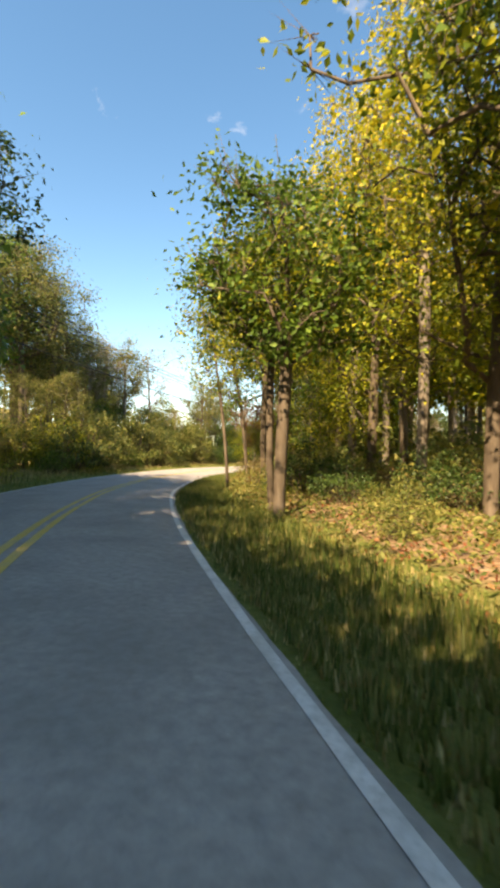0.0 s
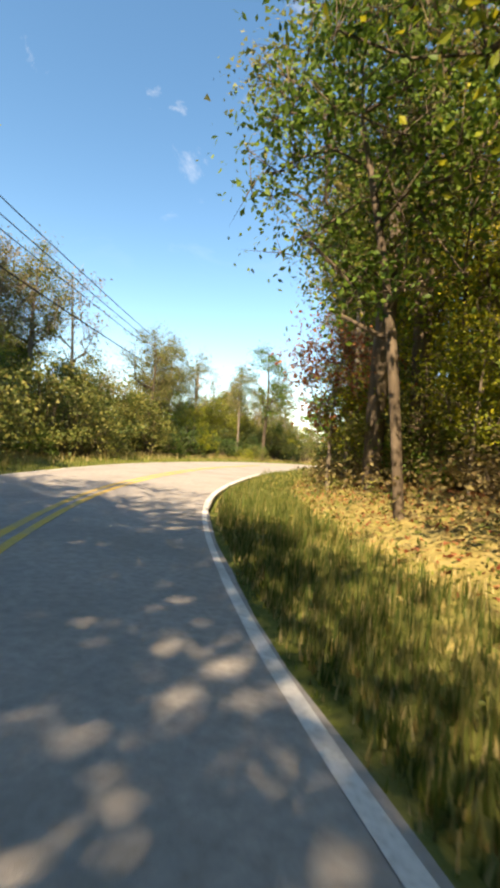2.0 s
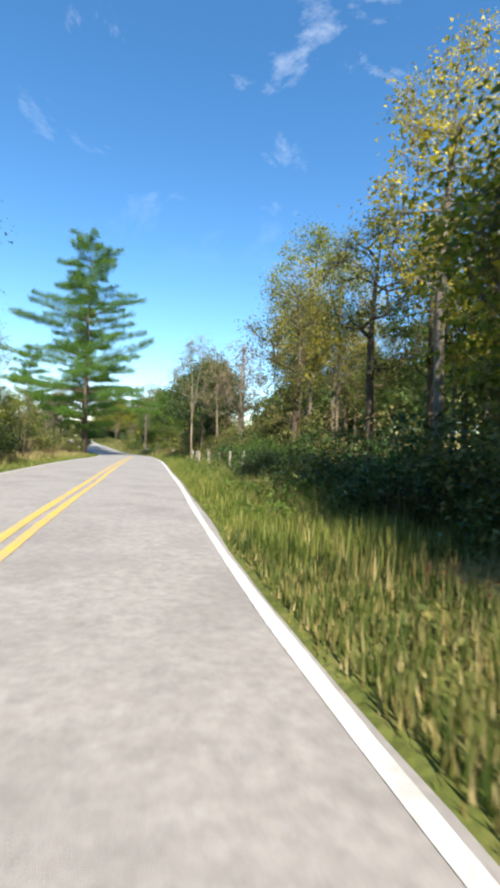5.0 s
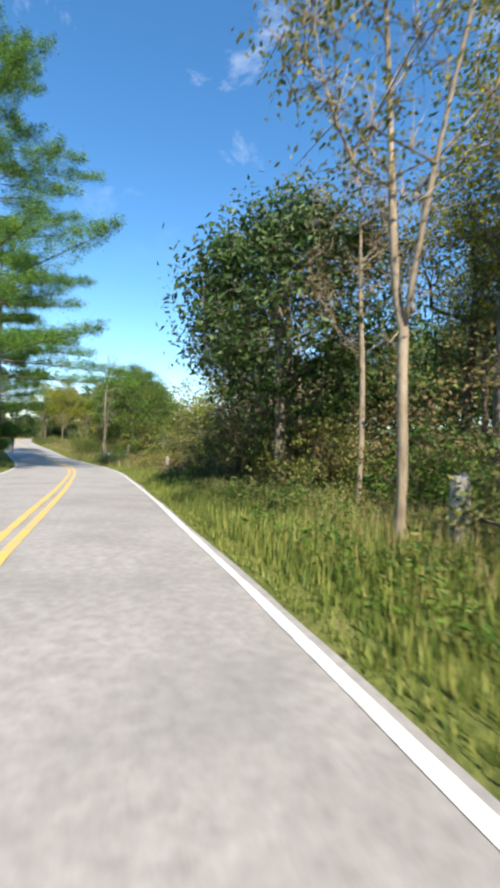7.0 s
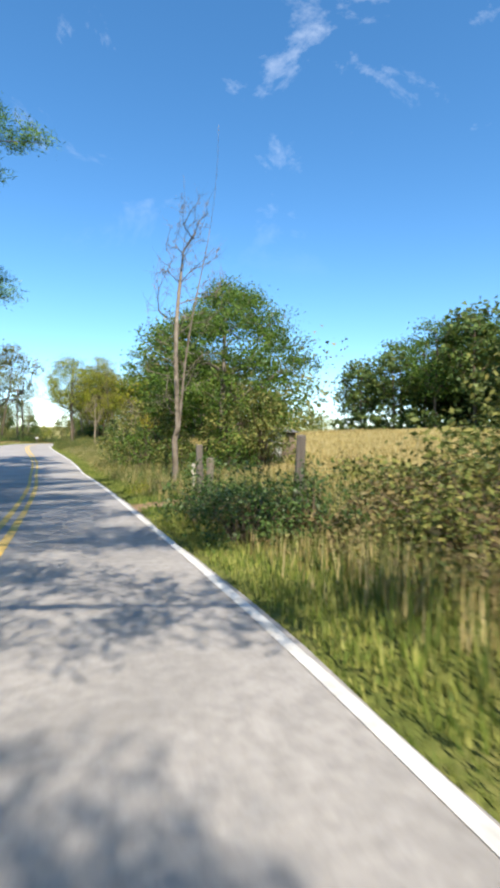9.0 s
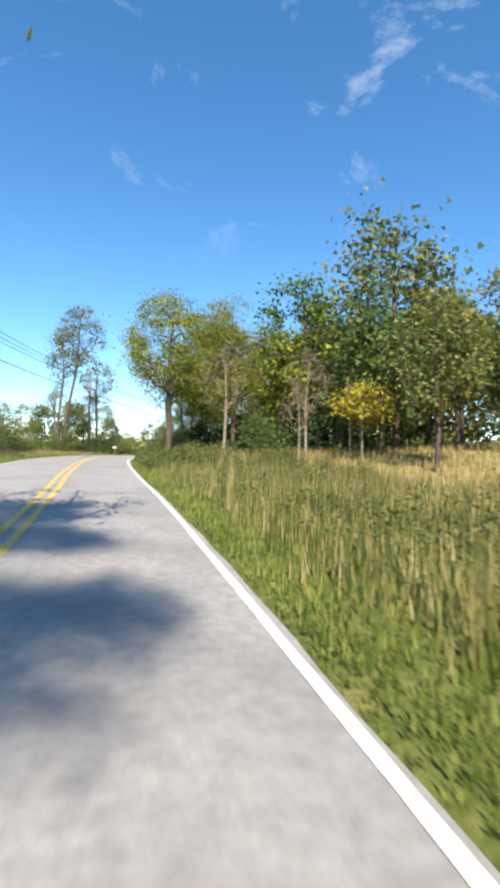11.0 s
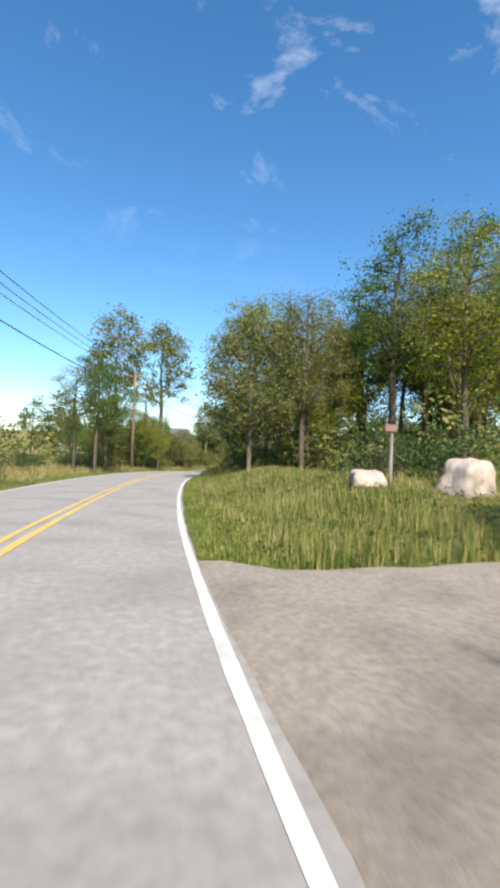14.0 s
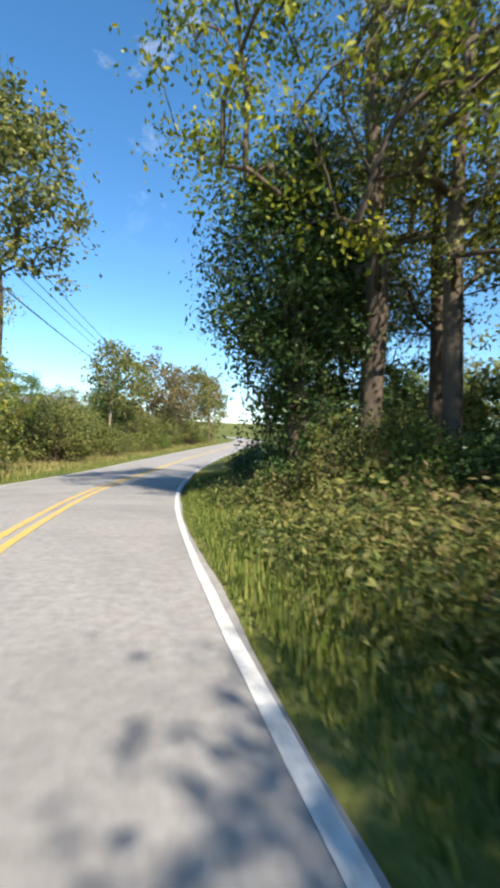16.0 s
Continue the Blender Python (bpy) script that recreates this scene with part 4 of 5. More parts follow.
for k, (x, y) in enumerate([(0.6, 62.4), (1.0, 63.6), (1.7, 62.2), (0.2, 64.6)]):
    put(BUSHES[(2, 4, 7, 2)[k]], x, y, 70 * k, 0.6, "dark tangled brush beside an old field gate")
belt(197, 208, 5.6, 8.5, 14, [2, 2, 7], 54, 0.55, 0.75, BUSHES, 0.8)
belt(184, 196, 6.6, 9.5, 14, [1, 5, 4, 1], 59, 0.5, 0.75, BUSHES, 0.9)
belt(-36, -6, 7.2, 9.5, 12, [4, 1, 5, 1], 44, 0.8, 1.2, BUSHES, 1.0)
belt(130, 137, 6.4, 9, 7, [5, 2, 5, 0], 45, 0.7, 1.1, BUSHES, 1.0)
belt(52, 64, 9, 15, 12, [5, 4, 1], 46, 0.7, 1.0, BUSHES, 1.0)
for k, (x, y) in enumerate([(4.4, 4.0), (5.0, 5.0), (4.7, 2.7), (5.5, 3.6), (4.2, 1.4), (5.2, 1.9)]):
    put(BUSHES[7], x, y, 50 * k, 0.5 + 0.05 * (k % 3), "dark-green leafy bush against a fence")
for k, (x, y) in enumerate([(3.4, 85.2), (5.6, 84.3), (6.4, 86.9), (3.0, 87.6), (4.4, 83.9)]):
    put(BUSHES[(0, 2, 1)[k % 3]], x, y, 50 * k, 0.9, "dark green brush at the foot of a tree")
for k in range(3, 9):
    put(BUSHES[(5, 0, 1, 0)[k % 4]], 2.4 + 3.8 * math.cos(0.7 * k), 86.0 + 3.8 * math.sin(0.7 * k), 80 * k, 1.25 + 0.12 * (k % 3), "leafy green growth round the foot of a field tree")
for k, (x, y) in enumerate([(-1.55, 72.0), (-1.2, 73.4), (-0.6, 70.9), (0.6, 73.6)]):
    put(BUSHES[(3, 1, 4, 0)[k]], x, y, 33 * k, 0.45, "low dark brush on the field's bank")
put(BUSHES[2], -7.0, 157.9, 15, 0.72, "dark leafy bush behind a boulder")
put(BUSHES[7], -8.7, 158.8, 80, 0.8, "dark leafy bush behind a boulder")
for x, y in ((-9.4, 142.6), (-8.4, 143.8), (-10.6, 141.2)):
    put(BUSHES[2], x, y, x * 40, 0.9, "dark leafy bush at the drive's corner")
belt(-53, -42, 5.8, 9.5, 16, [1, 2, 4, 1], 63, 0.45, 0.7, BUSHES, 0.9)
belt(-60, -10, 6.2, 12, 26, [0, 1, 3, 4], 31, 0.5, 0.9, BUSHES, 1.0)
belt(-70, 4, -6.2, -10, 40, [0, 1, 1, 5, 3], 32, 0.6, 1.1, BUSHES, 1.0)
belt(-16, 46, 6.2, 10, 30, [0, 1, 4, 2, 3], 33, 0.5, 0.9, BUSHES, 1.0)
belt(0, 130, -7, -12, 30, [1, 4, 5], 34, 0.5, 0.9, BUSHES, 1.0)
belt(46, 62, 5.8, 9, 18, [1, 4, 4, 3], 43, 0.7, 1.1, BUSHES, 0.8)
belt(50, 120, 7, 16, 26, [1, 4, 4, 3], 35, 0.4, 0.7, BUSHES, 1.0)
belt(130, 137, 6.0, 10, 8, [2, 0, 1, 3], 36, 0.6, 1.1, BUSHES, 1.0)
belt(179, 186, 6.4, 8.5, 7, [2, 7, 2], 62, 0.7, 0.9, BUSHES, 1.0)
belt(193, 215, 6.4, 10, 14, [2, 0, 2, 2], 37, 0.7, 1.1, BUSHES, 1.0)
belt(214, 264, -6.8, -12, 44, [5, 1, 5, 0], 61, 0.9, 1.5, BUSHES, 1.0)
belt(125, 215, -6.6, -11, 36, [0, 1, 5, 2, 5], 38, 0.6, 1.0, BUSHES, 1.0)

# ---- things beside the road ----
def wood_post(h, r, seed, name="fence_post", label="weathered grey wooden fence post in tall grass", at=(0, 0), lean=(0, 0), group="fence posts along the verge", mat=None):
    rr = np.random.default_rng(seed)
    bm = bmesh.new()
    bmesh.ops.create_cone(bm, cap_ends=True, segments=10, radius1=r * 1.05, radius2=r * 0.92, depth=h + 0.3)
    for v in bm.verts:
        v.co.x += rr.uniform(-0.12, 0.12) * r
        v.co.y += rr.uniform(-0.12, 0.12) * r
        if v.co.z > 0:
            v.co.z += rr.uniform(-0.03, 0.03)
        v.co.z += (h + 0.3) / 2 - 0.3
    bmesh.ops.bevel(bm, geom=[e for e in bm.edges if all(v.co.z > h * 0.6 for v in e.verts)], offset=r * 0.18, segments=1, affect="EDGES")
    me = bpy.data.meshes.new(name)
    bm.to_mesh(me)
    bm.free()
    me.materials.append(mat or M_POST)
    x, y = at
    ob = new(name, me)
    ob.matrix_basis = pose(x, y, rise_at(x, y), lean[0], lean[1], rr.uniform(0, 360))
    return tagged(ob, label, "post", group)


rp = np.random.default_rng(5)
fence = []
for k in range(7):
    y = 3.9 + 2.6 * k
    x, y = spot(run_at(y), float(np.interp(y, [9, 14], [5.3, 4.72])) + rp.uniform(-0.06, 0.06))
    fence.append((x, y))
    wood_post(rp.uniform(0.95, 1.15), rp.uniform(0.055, 0.075), 100 + k, at=(x, y), lean=(rp.uniform(-4, 4), rp.uniform(-4, 4)))
for h in (0.55, 0.95):
    pts = [(x - 0.06, y, rise_at(x, y) + h + rp.uniform(-0.03, 0.03)) for x, y in fence]
    V, F = tubes([(pts, [0.004] * len(pts))], 4)
    tagged(new("fence_wire", mesh_from("fence_wire", V, F, M_WIRE)), "thin rusty wire strung along fence posts", "wire", "fence wires")
wood_post(1.05, 0.09, 131, "gate_post", "pale weathered stump of a gate post", (0.42, 71.9), group="old gate posts")
wood_post(1.25, 0.12, 132, "gate_post", "thick grey weathered gate post in grass", (0.7, 69.2), (3, -4), group="old gate posts")
wood_post(1.7, 0.1, 133, "gate_post", "thick dark weathered gate post by the road", (0.2, 66.9), (-2, 2), group="old gate posts", mat=M_OLD_POST)
wood_post(1.9, 0.11, 134, "gate_post", "tall dark weathered post by the road", (2.1, 64.5), (2, -2), group="old gate posts", mat=M_OLD_POST)
wood_post(1.15, 0.11, 135, "gate_post", "leaning pale post with broken top", (3.5, 44.9), (4, -22), group="old gate posts")
wood_post(1.1, 0.16, 136, "stump", "broad pale sawn stump among brush", (5.2, 23.3), group="stumps")


def boulder(size, seed, at, turn, label):
    r = np.random.default_rng(seed)
    bm = bmesh.new()
    bmesh.ops.create_icosphere(bm, subdivisions=4, radius=1.0)
    ph = r.uniform(0, 10, 3)
    for v in bm.verts:
        c = v.co
        block = (abs(c.x) ** 5 + abs(c.y) ** 5 + abs(c.z) ** 5) ** -0.2
        k = block * (0.9 + 0.16 * noise.noise(c * 1.3 + Vector(ph)) + 0.06 * noise.noise(c * 3.4 + Vector(ph)) + 0.02 * noise.noise(c * 9 + Vector(ph)))
        taper = 1 - 0.14 * c.z
        v.co = Vector((c.x * k * taper * size[0] + 0.12 * c.z, c.y * k * taper * size[1], (c.z * k + 0.12 * c.x) * size[2]))
    me = bpy.data.meshes.new("boulder")
    bm.to_mesh(me)
    bm.free()
    me.materials.append(M_ROCK)
    ob = new("boulder", smooth(me))
    x, y = at
    ob.matrix_basis = pose(x, y, rise_at(x, y) + size[2] * 0.6, 0, 0, turn)
    return tagged(ob, label, "boulder", "boulders on the lawn")


boulder((0.68, 0.6, 0.58), 3, (-7.9, 155.8), 18, "large pale pinkish boulder on a lawn")
boulder((0.55, 0.48, 0.26), 8, (-10.3, 156.7), 70, "low pale boulder in grass")


def sign_board(at):
    x, y = at
    ob = thing("yard_sign", "small faded red board on a post", "sign", pose(x, y, rise_at(x, y), 0, 0, 12))
    part("post", box_mesh("post", (0.08, 0.08, 1.7), M_POST, 0.01), ob, at=pose(0, 0, 0.75))
    part("board", box_mesh("board", (0.42, 0.04, 0.2), M_SIGN, 0.008), ob, "faded reddish board", pose(-0.1, -0.07, 1.5))
    return ob


sign_board((-9.5, 156.9))


def mailbox(at, turn):
    x, y = at
    ob = thing("mailbox", "white mailbox on a wooden post", "mailbox", pose(x, y, rise_at(x, y), 0, 0, turn))
    part("post", box_mesh("post", (0.1, 0.1, 1.4), M_POST, 0.01), ob, at=pose(0, 0, 0.4))
    bm = bmesh.new()
    ring = [(-0.1, 0), (0.1, 0)] + [(0.1 * math.cos(a), 0.13 + 0.1 * math.sin(a)) for a in np.linspace(0, math.pi, 9)]
    ends = []
    for yy in (-0.26, 0.26):
        ends.append([bm.verts.new((px, yy, pz)) for px, pz in ring])
    k = len(ring)
    bm.faces.new(ends[0])
    bm.faces.new(list(reversed(ends[1])))
    for i in range(k):
        bm.faces.new((ends[0][i], ends[1][i], ends[1][(i + 1) % k], ends[0][(i + 1) % k]))
    bmesh.ops.recalc_face_normals(bm, faces=bm.faces[:])
    me = bpy.data.meshes.new("box")
    bm.to_mesh(me)
    bm.free()
    me.materials.append(M_MAILBOX)
    part("box", me, ob, "rounded white box", pose(0, 0, 1.1))
    part("flag", box_mesh("flag", (0.012, 0.14, 0.05), M_SIGN, 0.003), ob, "small red flag", pose(0.11, 0.1, 1.33))
    return ob


mailbox((-23.3, 156.3), 80)

# utility poles and their lines
POLES = [((2.0, -52.0), 10.0), ((-20.5, 12.0), 10.0), ((-25.9, 105.0), 10.8), ((-27.0, 156.6), 10.8), ((-15.8, 200.4), 11.0), ((7.0, 258.0), 10.5)]


def utility_pole(at, h, turn, pale=False):
    x, y = at
    ob = thing("utility_pole", "weathered brown wooden utility pole with crossarm", "utility pole", pose(x, y, rise_at(x, y), 0, 0, turn), "utility poles")
    V, F = tubes([([(0, 0, -0.4), (0, 0, h * 0.5), (0, 0, h)], [0.16, 0.135, 0.11])], 10)
    part("shaft", smooth(mesh_from("shaft", V, F, M_POLE)), ob)
    part("crossarm", box_mesh("crossarm", (1.8, 0.1, 0.12), M_POLE, 0.01), ob, at=pose(0, 0.13, h - 0.5))
    for k in (-0.8, 0.0, 0.8):
        V, F = tubes([([(k, 0.13, h - 0.44), (k, 0.13, h - 0.34), (k, 0.13, h - 0.28)], [0.03, 0.05, 0.025])], 8)
        part("insulator", mesh_from("insulator", V, F, M_MAILBOX), ob)
    V, F = tubes([([(0.22, 0, h - 1.9), (0.22, 0, h - 1.2)], [0.14, 0.14])], 12)
    part("transformer", smooth(mesh_from("transformer", V, F, M_STEEL)), ob, "grey steel canister")
    return ob


tops = []
for k, (at, h) in enumerate(POLES):
    utility_pole(at, h, -8 + 4 * k)
    tops.append(Vector((at[0], at[1], rise_at(*at) + h)))
for (a, b) in ((0, 1), (2, 3), (3, 4), (4, 5)):
    for k, drop in ((-0.8, 0.3), (0.8, 0.3), (0.0, 0.3), (0.1, 2.2)):
        pts = []
        for t in np.linspace(0, 1, 25):
            q = tops[a].lerp(tops[b], t)
            pts.append((q.x + k, q.y, q.z - drop - 4 * 0.7 * t * (1 - t)))
        V, F = tubes([(pts, [(0.035 if drop > 1 else 0.026)] * 25)], 5)
        tagged(new("power_line", mesh_from("power_line", V, F, M_WIRE)), "thin black overhead power line between poles", "power line", "power lines")


def house(at, turn, w, d, h, label):
    x, y = at
    ob = thing("house", label, "house", pose(x, y, rise_at(x, y), 0, 0, turn))
    bm = bmesh.new()
    rise_h = d * 0.3
    pts = [(-w / 2, -d / 2), (w / 2, -d / 2), (w / 2, d / 2), (-w / 2, d / 2)]
    lo = [bm.verts.new((px, py, -0.6)) for px, py in pts]
    hi = [bm.verts.new((px, py, h)) for px, py in pts]
    g1, g2 = bm.verts.new((-w / 2, 0, h + rise_h)), bm.verts.new((w / 2, 0, h + rise_h))
    for i in range(4):
        bm.faces.new((lo[i], lo[(i + 1) % 4], hi[(i + 1) % 4], hi[i]))
    bm.faces.new((hi[1], hi[2], g2))
    bm.faces.new((hi[3], hi[0], g1))
    me = bpy.data.meshes.new("wall")
    bm.to_mesh(me)
    bm.free()
    me.materials.append(M_SIDING)
    part("wall", me, ob, "white board siding")
    for s in (-1, 1):
        V = [(-w / 2 - 0.4, s * (d / 2 + 0.4), h - 0.12), (w / 2 + 0.4, s * (d / 2 + 0.4), h - 0.12), (w / 2 + 0.4, 0, h + rise_h + 0.12), (-w / 2 - 0.4, 0, h + rise_h + 0.12)]
        V += [(a, b, c + 0.16) for a, b, c in V]
        part("roof", mesh_from("roof", V, [(0, 1, 2, 3), (4, 5, 6, 7), (0, 1, 5, 4), (1, 2, 6, 5), (2, 3, 7, 6), (3, 0, 4, 7)], M_ROOF), ob, "grey shingled roof slope")
    k = max(3, int(w / 2.2))
    for i in range(k):
        for zz in ([1.5] if h < 4 else [1.5, 4.2]):
            wx = -w / 2 + (i + 0.5) * w / k
            win = part("window", box_mesh("window", (1.0, 0.1, 1.35), M_SIDING, 0.02), ob, at=pose(wx, -d / 2 - 0.03, zz))
            part("pane", box_mesh("pane", (0.8, 0.04, 1.12), M_GLASS, 0), win, at=pose(0, -0.06, 0))
    part("door", box_mesh("door", (0.95, 0.08, 2.1), M_ROOF, 0.02), ob, "dark front door", pose(w / 2 - w / k, -d / 2 - 0.04, 0.75 + 0.3))
    return ob


house((-4.5, 282.0), 6, 10.0, 8.0, 4.6, "white two-storey house beyond roadside trees")
house((-27.0, 268.0), 20, 8.5, 6.5, 2.7, "white single-storey house beyond roadside trees")


def field_shed(at, turn):
    """A small open-sided shelter with a white end wall."""
    x, y = at
    ob = thing("field_shed", "small dark wooden field shed with a white end wall", "shed", pose(x, y, rise_at(x, y), 0, 0, turn))
    part("end_wall", box_mesh("end_wall", (1.7, 0.08, 2.3), M_SIDING, 0.01), ob, "white painted end wall", pose(0, -1.5, 0.95))
    part("end_wall", box_mesh("end_wall", (1.7, 0.08, 2.3), M_POLE, 0.01), ob, at=pose(0, 1.5, 0.95))
    for k in range(9):
        part("board", box_mesh("board", (0.05, 0.2, 2.0), M_POLE, 0.006), ob, at=pose(0.85, -1.3 + 0.325 * k, 0.8))
        part("board", box_mesh("board", (0.05, 0.29, 2.0), M_POLE, 0.006), ob, at=pose(-0.85, -1.3 + 0.325 * k, 0.8))
    for side in (-1, 1):
        part("roof", box_mesh("roof", (1.3, 3.5, 0.06), M_ROOF, 0.01), ob, "dark roof slope", pose(side * 0.55, 0, 2.25, 0, side * 22, 0))
    return ob


field_shed((8.9, 91.5), -38)


# ---- drive ----
def drive_edges(x):
    """The near and far edge of the drive at x: a wide mouth at the road, then a bend away uphill."""
    mouth = np.clip(1 - (x + 15.9) / 2.5, 0, 1) ** 2
    climb = 3.0 * (1 - np.exp(-np.clip(x + 11, 0, None) / 15))
    return 146.2 - 4.9 * mouth + climb, 150.8 + 1.2 * mouth + climb


def drive():
    xs = np.linspace(-15.9, 22, 60)
    V, F = [], []
    for i, x in enumerate(xs):
        near, far = drive_edges(x)
        mid, half = (near + far) / 2, (far - near) / 2
        for j in range(7):
            y = mid + half * (j / 3 - 1) + 0.12 * math.sin(x * 3.1 + j) * (j in (0, 6))
            V.append((x, y, 0))
    Z = rise(np.array([v[0] for v in V]), np.array([v[1] for v in V]))
    V = [(x, y, z + 0.05) for (x, y, _), z in zip(V, Z)]
    for i in range(59):
        for j in range(6):
            a = i * 7 + j
            F.append((a, a + 7, a + 8, a + 1))
    return tagged(new("driveway", smooth(mesh_from("driveway", V, F, M_GRAVEL))), "brown-grey gravel driveway meeting the road", "driveway", kind="structure")


drive()


# ---- grass and weeds ----
def in_drive(x, y):
    near, far = drive_edges(np.clip(x, -16.5, 30))
    return ((x > -2) & (x < 9) & (np.abs(y - 68.4 - 0.1 * x) < 0.7)) | (x > -16.5) & (x < 22) & (y > near - 0.1) & (y < far + 0.1)


def blades(name, label, count, y0, y1, d0, d1, h0, h1, mat, seed, wide=0.014, grow=0.0, lean=0.35, clump=0.0):
    """Grass blades between two distances from the road's middle; grow: how much taller they get away from it."""
    r = np.random.default_rng(seed)
    a, b = run_at(y0), run_at(y1)
    idx = np.searchsorted(RUN, r.uniform(a, b, count)).clip(0, len(LINE) - 1)
    f = r.uniform(0, 1, count)
    d = d0 + (d1 - d0) * f
    P = LINE[idx, :2] + RIGHT[idx] * d[:, None] + WAY[idx] * r.uniform(-0.3, 0.3, (count, 1))
    if clump:
        P = np.round(P / clump) * clump + r.normal(size=P.shape) * clump * 0.22
    keep = ~in_drive(P[:, 0], P[:, 1])
    _, dd = nearest(P[:, 0], P[:, 1])
    keep &= (dd > EDGE_R - 0.04) | (dd < EDGE_L + 0.04)
    P, f = P[keep], f[keep]
    k = len(P)
    z = rise(P[:, 0], P[:, 1]) - 0.02
    patch = 0.75 + 0.35 * wave(P[:, 0] * 1.7, P[:, 1] * 1.7) * 0.5
    h = r.uniform(h0, h1, k) * (1 + grow * f) * np.clip(patch, 0.35, 1.4)
    ang = r.uniform(0, 2 * np.pi, k)
    side = np.stack([np.cos(ang), np.sin(ang), 0 * ang], 1) * wide * r.uniform(0.6, 1.4, k)[:, None]
    tip = np.stack([np.cos(ang + 1.57), np.sin(ang + 1.57), 0 * ang], 1) * (h * lean * r.uniform(-0.2, 1.2, k))[:, None]
    base = np.concatenate([P, z[:, None]], 1)
    up = np.stack([0 * h, 0 * h, h], 1)
    V = np.stack([base - side, base + side, base + up + tip], 1).reshape(-1, 3)
    F = np.arange(3 * k).reshape(-1, 3)
    return tagged(new(name, mesh_from(name, V, F, mat)), label, "grass", kind="stuff")


def weeds(name, label, count, y0, y1, d0, d1, h, length, mat, seed):
    """Loose broad leaves of weeds at knee height."""
    r = np.random.default_rng(seed)
    a, b = run_at(y0), run_at(y1)
    idx = np.searchsorted(RUN, r.uniform(a, b, count)).clip(0, len(LINE) - 1)
    d = d0 + (d1 - d0) * r.uniform(0, 1, count)
    P = LINE[idx, :2] + RIGHT[idx] * d[:, None]
    P = np.round(P / 0.5) * 0.5 + r.normal(size=P.shape) * 0.14
    keep = ~in_drive(P[:, 0], P[:, 1])
    _, dd = nearest(P[:, 0], P[:, 1])
    keep &= (dd > EDGE_R + 0.3) | (dd < EDGE_L - 0.3)
    P = P[keep]
    top = h * np.clip(0.6 + 0.5 * wave(P[:, 0] * 2.3, P[:, 1] * 2.1), 0.15, 1.5)
    z = rise(P[:, 0], P[:, 1]) + top * r.uniform(0.05, 1, len(P))
    V, F = leaf_quads(np.concatenate([P, z[:, None]], 1), r.normal(size=(len(P), 3)) * 0.6 + np.array([0, 0, 0.8]), length, r, narrow=0.45)
    return tagged(new(name, mesh_from(name, V, F, mat)), label, "weeds", kind="stuff")


blades("verge_grass", "short shaded grass on the bend's verge", 24000, -64, -8, 2.85, 5.2, 0.05, 0.15, GRASS["green"], 200, 0.012)
blades("verge_grass", "short green verge grass beside the road", 135000, -8, 215, 3.0, 4.9, 0.07, 0.2, GRASS["green"], 201, 0.012, grow=1.0)
blades("tall_grass", "tall green and dry grass on the bank", 130000, -10, 215, 4.3, 8.5, 0.2, 0.5, GRASS["green"], 202, 0.014)
blades("dry_grass", "tall dry straw-coloured grass", 50000, -20, 215, 3.8, 9.0, 0.2, 0.6, GRASS["dry"], 203, 0.012, clump=0.7)
blades("dry_grass", "straw-coloured seed grass along a fence", 18000, -8, 60, 4.6, 8.0, 0.3, 0.8, GRASS["dry"], 214, 0.011)
blades("tall_grass", "tall rank green grass close to the road", 42000, -10, 50, 3.2, 5.6, 0.18, 0.48, GRASS["green"], 217, 0.013, grow=0.6)
blades("tall_grass", "tall rank green grass on the bend's bank", 16000, 110, 143, 3.05, 6.0, 0.15, 0.4, GRASS["green"], 218, 0.013, grow=0.8)
blades("tall_grass", "tall shaded grass under roadside trees", 26000, 172, 212, 3.0, 5.0, 0.12, 0.34, GRASS["green"], 219, 0.013, grow=0.8)
weeds("weeds", "rank leafy weeds crowding the road's edge", 50000, 110, 139, 3.2, 7.0, 0.9, 0.1, GRASS["weed"], 220)
weeds("weeds", "brownish autumn weeds on the bend's bank", 24000, 110, 139, 3.3, 7.0, 0.9, 0.11, LEAF["olive"], 222)
weeds("weeds", "brown dry weeds at the field's corner", 22000, 38, 62, 4.4, 9.0, 1.1, 0.12, LEAF["dry"], 223)
weeds("weeds", "leafy green weeds in the verge", 30000, -8, 50, 3.7, 6.6, 0.55, 0.1, LEAF["green"], 221)
blades("dry_grass", "dry patches in the lawn beyond the drive", 12000, 151, 182, 3.4, 14, 0.1, 0.28, GRASS["dry"], 215, 0.012, clump=1.1)
blades("bank_grass", "dry yellowish grass on the bend's bank", 30000, -62, -8, 2.9, 5.2, 0.06, 0.2, GRASS["dry"], 204, 0.012)
blades("bank_grass", "shaggy brownish-green grass on the bend's bank", 42000, -62, -8, 2.95, 4.8, 0.1, 0.32, GRASS["weed"], 224, 0.013, grow=0.5)
weeds("weeds", "low olive-brown weeds on the bend's shady bank", 9000, -52, -12, 3.6, 6.4, 0.4, 0.09, LEAF["olive"], 225)
blades("verge_grass", "short green grass against the road's edge", 60000, -8, 215, 2.82, 3.4, 0.04, 0.14, GRASS["green"], 226, 0.011)
blades("field_grass", "dry golden field grass", 60000, 46, 140, 7.5, 45, 0.3, 0.7, GRASS["dry"], 205, 0.03)
blades("verge_grass", "short green grass on the far verge", 40000, -70, 270, -3.4, -6.5, 0.08, 0.3, GRASS["green"], 206, 0.014, grow=0.8)
blades("tall_grass", "tall dry grass on the far verge", 40000, -45, 270, -5.0, -11, 0.25, 0.7, GRASS["dry"], 207, 0.018)
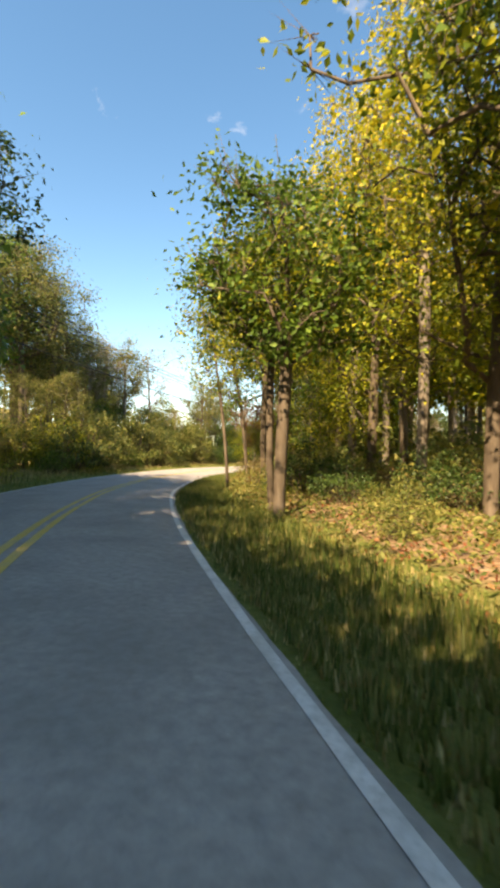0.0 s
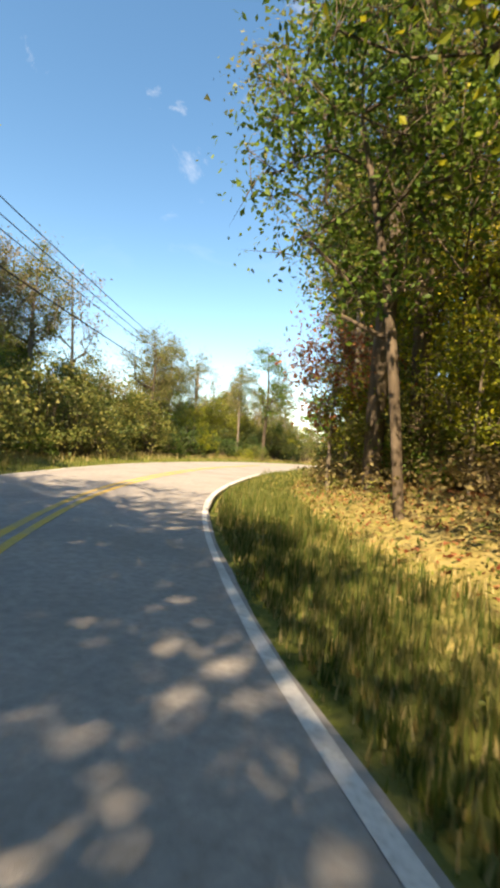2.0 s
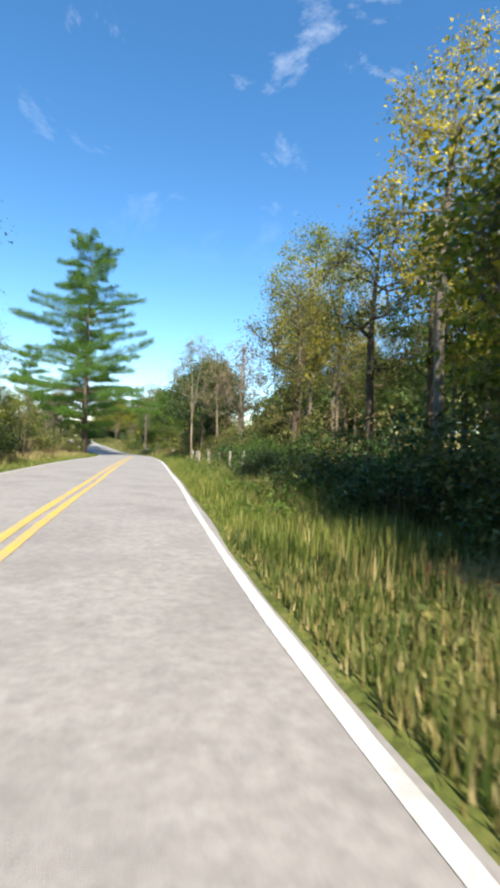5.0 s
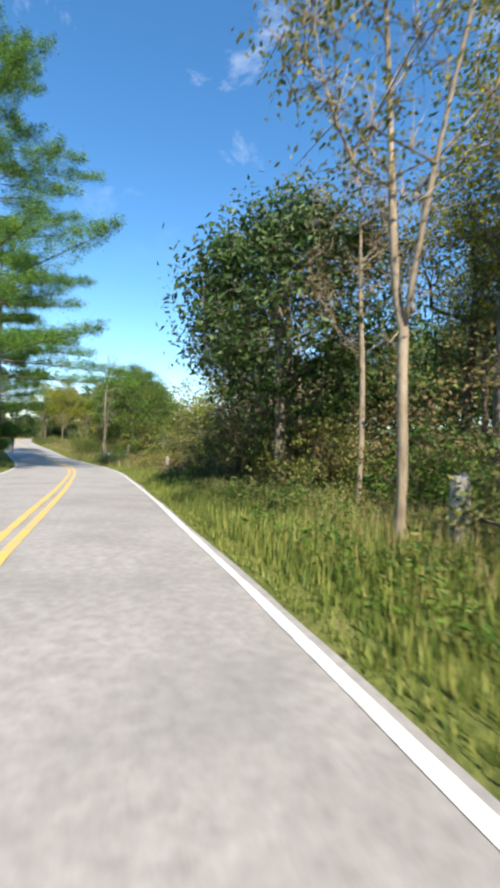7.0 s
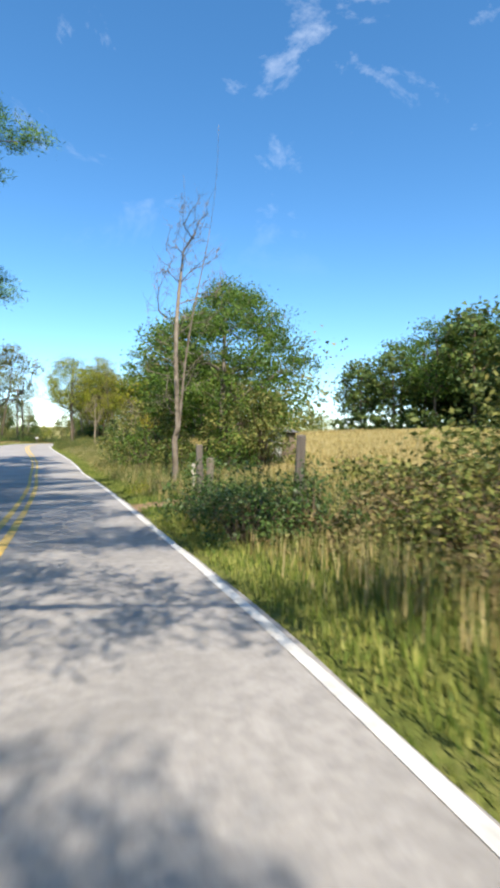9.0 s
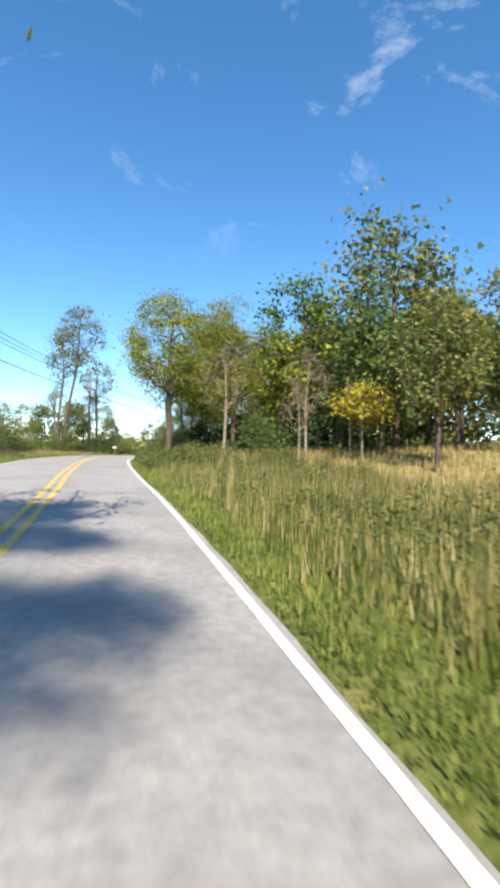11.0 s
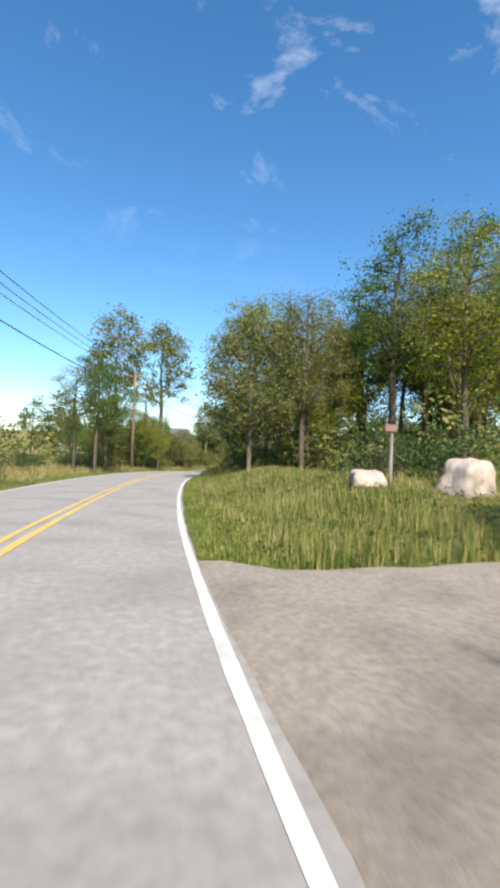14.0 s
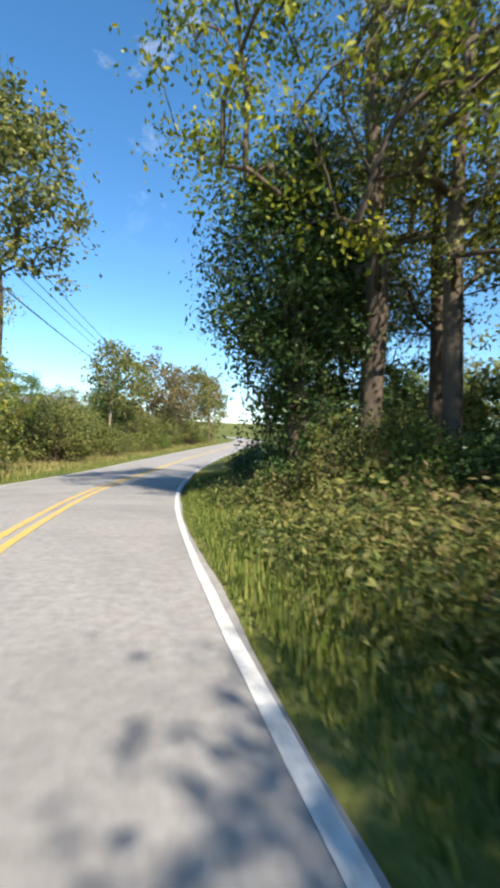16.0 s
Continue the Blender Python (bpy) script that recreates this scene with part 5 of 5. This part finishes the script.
blades("lawn_grass", "green lawn grass beyond the drive", 45000, 151, 182, 3.3, 16, 0.08, 0.24, GRASS["green"], 208, 0.012)
weeds("weeds", "knee-high leafy green weeds on the bank", 70000, -8, 145, 4.2, 8.5, 0.75, 0.1, GRASS["weed"], 211)
weeds("weeds", "olive-brown autumn weeds crowding the last bend", 34000, 176, 202, 3.7, 7.5, 1.0, 0.1, LEAF["olive"], 212)
weeds("weeds", "brown dry weeds under roadside trees", 14000, 178, 204, 4.2, 8.5, 1.1, 0.11, LEAF["dry"], 227)
weeds("weeds", "leafy green weeds beside the last bend", 20000, 176, 206, 3.4, 6.0, 0.6, 0.09, GRASS["weed"], 228)
weeds("lawn_weeds", "low broad-leaved weeds in the lawn", 26000, 151, 182, 3.5, 13, 0.3, 0.09, GRASS["weed"], 216)
weeds("weeds", "brown and olive undergrowth on the shady bank", 12000, -56, -42, 4.6, 9.0, 0.45, 0.1, LEAF["olive"], 229)
weeds("fallen_leaves", "brown fallen leaves on the woods floor", 24000, -62, -10, 4.5, 16, 0.05, 0.1, LEAF["rust"], 213)


# ---- the woods' depth ----
def far_woods(y0, y1, d0, d1, count, low, high, leaf, seed, size=0.7):
    """Massed foliage behind the single trees."""
    r = np.random.default_rng(seed)
    k = count // 40
    a, b = run_at(y0), run_at(y1)
    idx = np.searchsorted(RUN, r.uniform(a, b, k)).clip(0, len(LINE) - 1)
    P = LINE[idx, :2] + RIGHT[idx] * r.uniform(min(d0, d1), max(d0, d1), k)[:, None]
    top = high * (0.8 + 0.22 * wave(P[:, 0] * 0.8, P[:, 1] * 0.8))
    z = rise(P[:, 0], P[:, 1]) + low + (top - low) * r.uniform(0, 1, k) ** 0.8
    C = np.concatenate([P, z[:, None]], 1)
    me = leaves_for(C, 40, 1.1, size, seed, LEAF[leaf], "woods", narrow=0.8, plain=True)
    return tagged(new("woods", me), "massed foliage of woods further from the road", "woods", kind="stuff")


far_woods(-75, 46, 30, 46, 16000, 0.3, 17, "olive", 301)
far_woods(-75, -40, -26, -38, 10000, 0.3, 13, "green", 302)
far_woods(-40, 10, -28, -40, 6000, 0.3, 8, "olive", 309)
far_woods(40, 150, 66, 90, 14000, 0.3, 13, "far", 303, 0.9)
far_woods(110, 146, 24, 40, 8000, 0.3, 13, "olive", 304)
far_woods(160, 300, 30, 46, 16000, 0.3, 12, "olive", 305)
far_woods(120, 330, -24, -48, 18000, 0.3, 6, "olive", 306)
far_woods(-10, 120, -45, -70, 12000, 0.3, 6, "far", 307, 0.9)


def thicket(y0, y1, d0, d1, count, high, leaf, seed, size=0.3):
    """Undergrowth too tangled to tell one shrub from the next."""
    r = np.random.default_rng(seed)
    k = count // 30
    a, b = run_at(y0), run_at(y1)
    idx = np.searchsorted(RUN, r.uniform(a, b, k)).clip(0, len(LINE) - 1)
    P = LINE[idx, :2] + RIGHT[idx] * r.uniform(min(d0, d1), max(d0, d1), k)[:, None]
    top = high * np.clip(0.7 + 0.4 * wave(P[:, 0] * 1.4, P[:, 1] * 1.4), 0.2, 1.3)
    z = rise(P[:, 0], P[:, 1]) + 0.15 + top * r.uniform(0, 1, k)
    me = leaves_for(np.concatenate([P, z[:, None]], 1), 30, 0.4, size, seed, LEAF[leaf], "undergrowth")
    return tagged(new("undergrowth", me), "tangled green and brown undergrowth below trees", "undergrowth", kind="stuff")


thicket(197, 214, -6.5, -14, 12000, 4.6, "olive", 333, 0.2)
thicket(33, 47, 7, 13, 11000, 3.4, "olive", 334, 0.15)
thicket(118, 143, 4.9, 7.5, 9000, 1.0, "olive", 335, 0.12)
thicket(50, 62, 7, 12, 12000, 3.4, "olive", 332, 0.16)
thicket(4, 42, 7.5, 14, 14000, 4.2, "dry", 331, 0.15)
thicket(-38, -8, -9, -20, 15000, 4.2, "olive", 330, 0.26)
thicket(-43, -12, 5.4, 8.5, 9000, 0.8, "dry", 329, 0.12)
thicket(-60, -10, 9, 22, 9000, 2.0, "olive", 321)
thicket(-10, 46, 9, 22, 15000, 2.6, "dark", 322)
thicket(-70, 0, -9, -18, 12000, 3.0, "green", 323)
thicket(164, 200, 11, 22, 15000, 3.6, "olive", 324)
thicket(180, 210, 9.5, 17, 16000, 5.0, "olive", 329)
thicket(112, 143, 8, 20, 12000, 3.4, "dark", 325)
thicket(50, 150, 52, 60, 9000, 4.0, "far", 326, 0.5)
thicket(48, 66, 8.0, 15, 15000, 1.3, "olive", 327, 0.17)
thicket(195, 300, -8, -22, 14000, 3.2, "olive", 328, 0.35)
blades("tall_weeds", "tall brown and straw weeds beside the field", 20000, 48, 112, 3.7, 11, 0.5, 1.1, GRASS["weed"], 209, 0.014, clump=0.5)
blades("tall_weeds", "tall straw-coloured stalks beside the field", 30000, 48, 118, 3.9, 13, 0.4, 1.0, GRASS["dry"], 210, 0.012, clump=0.6)
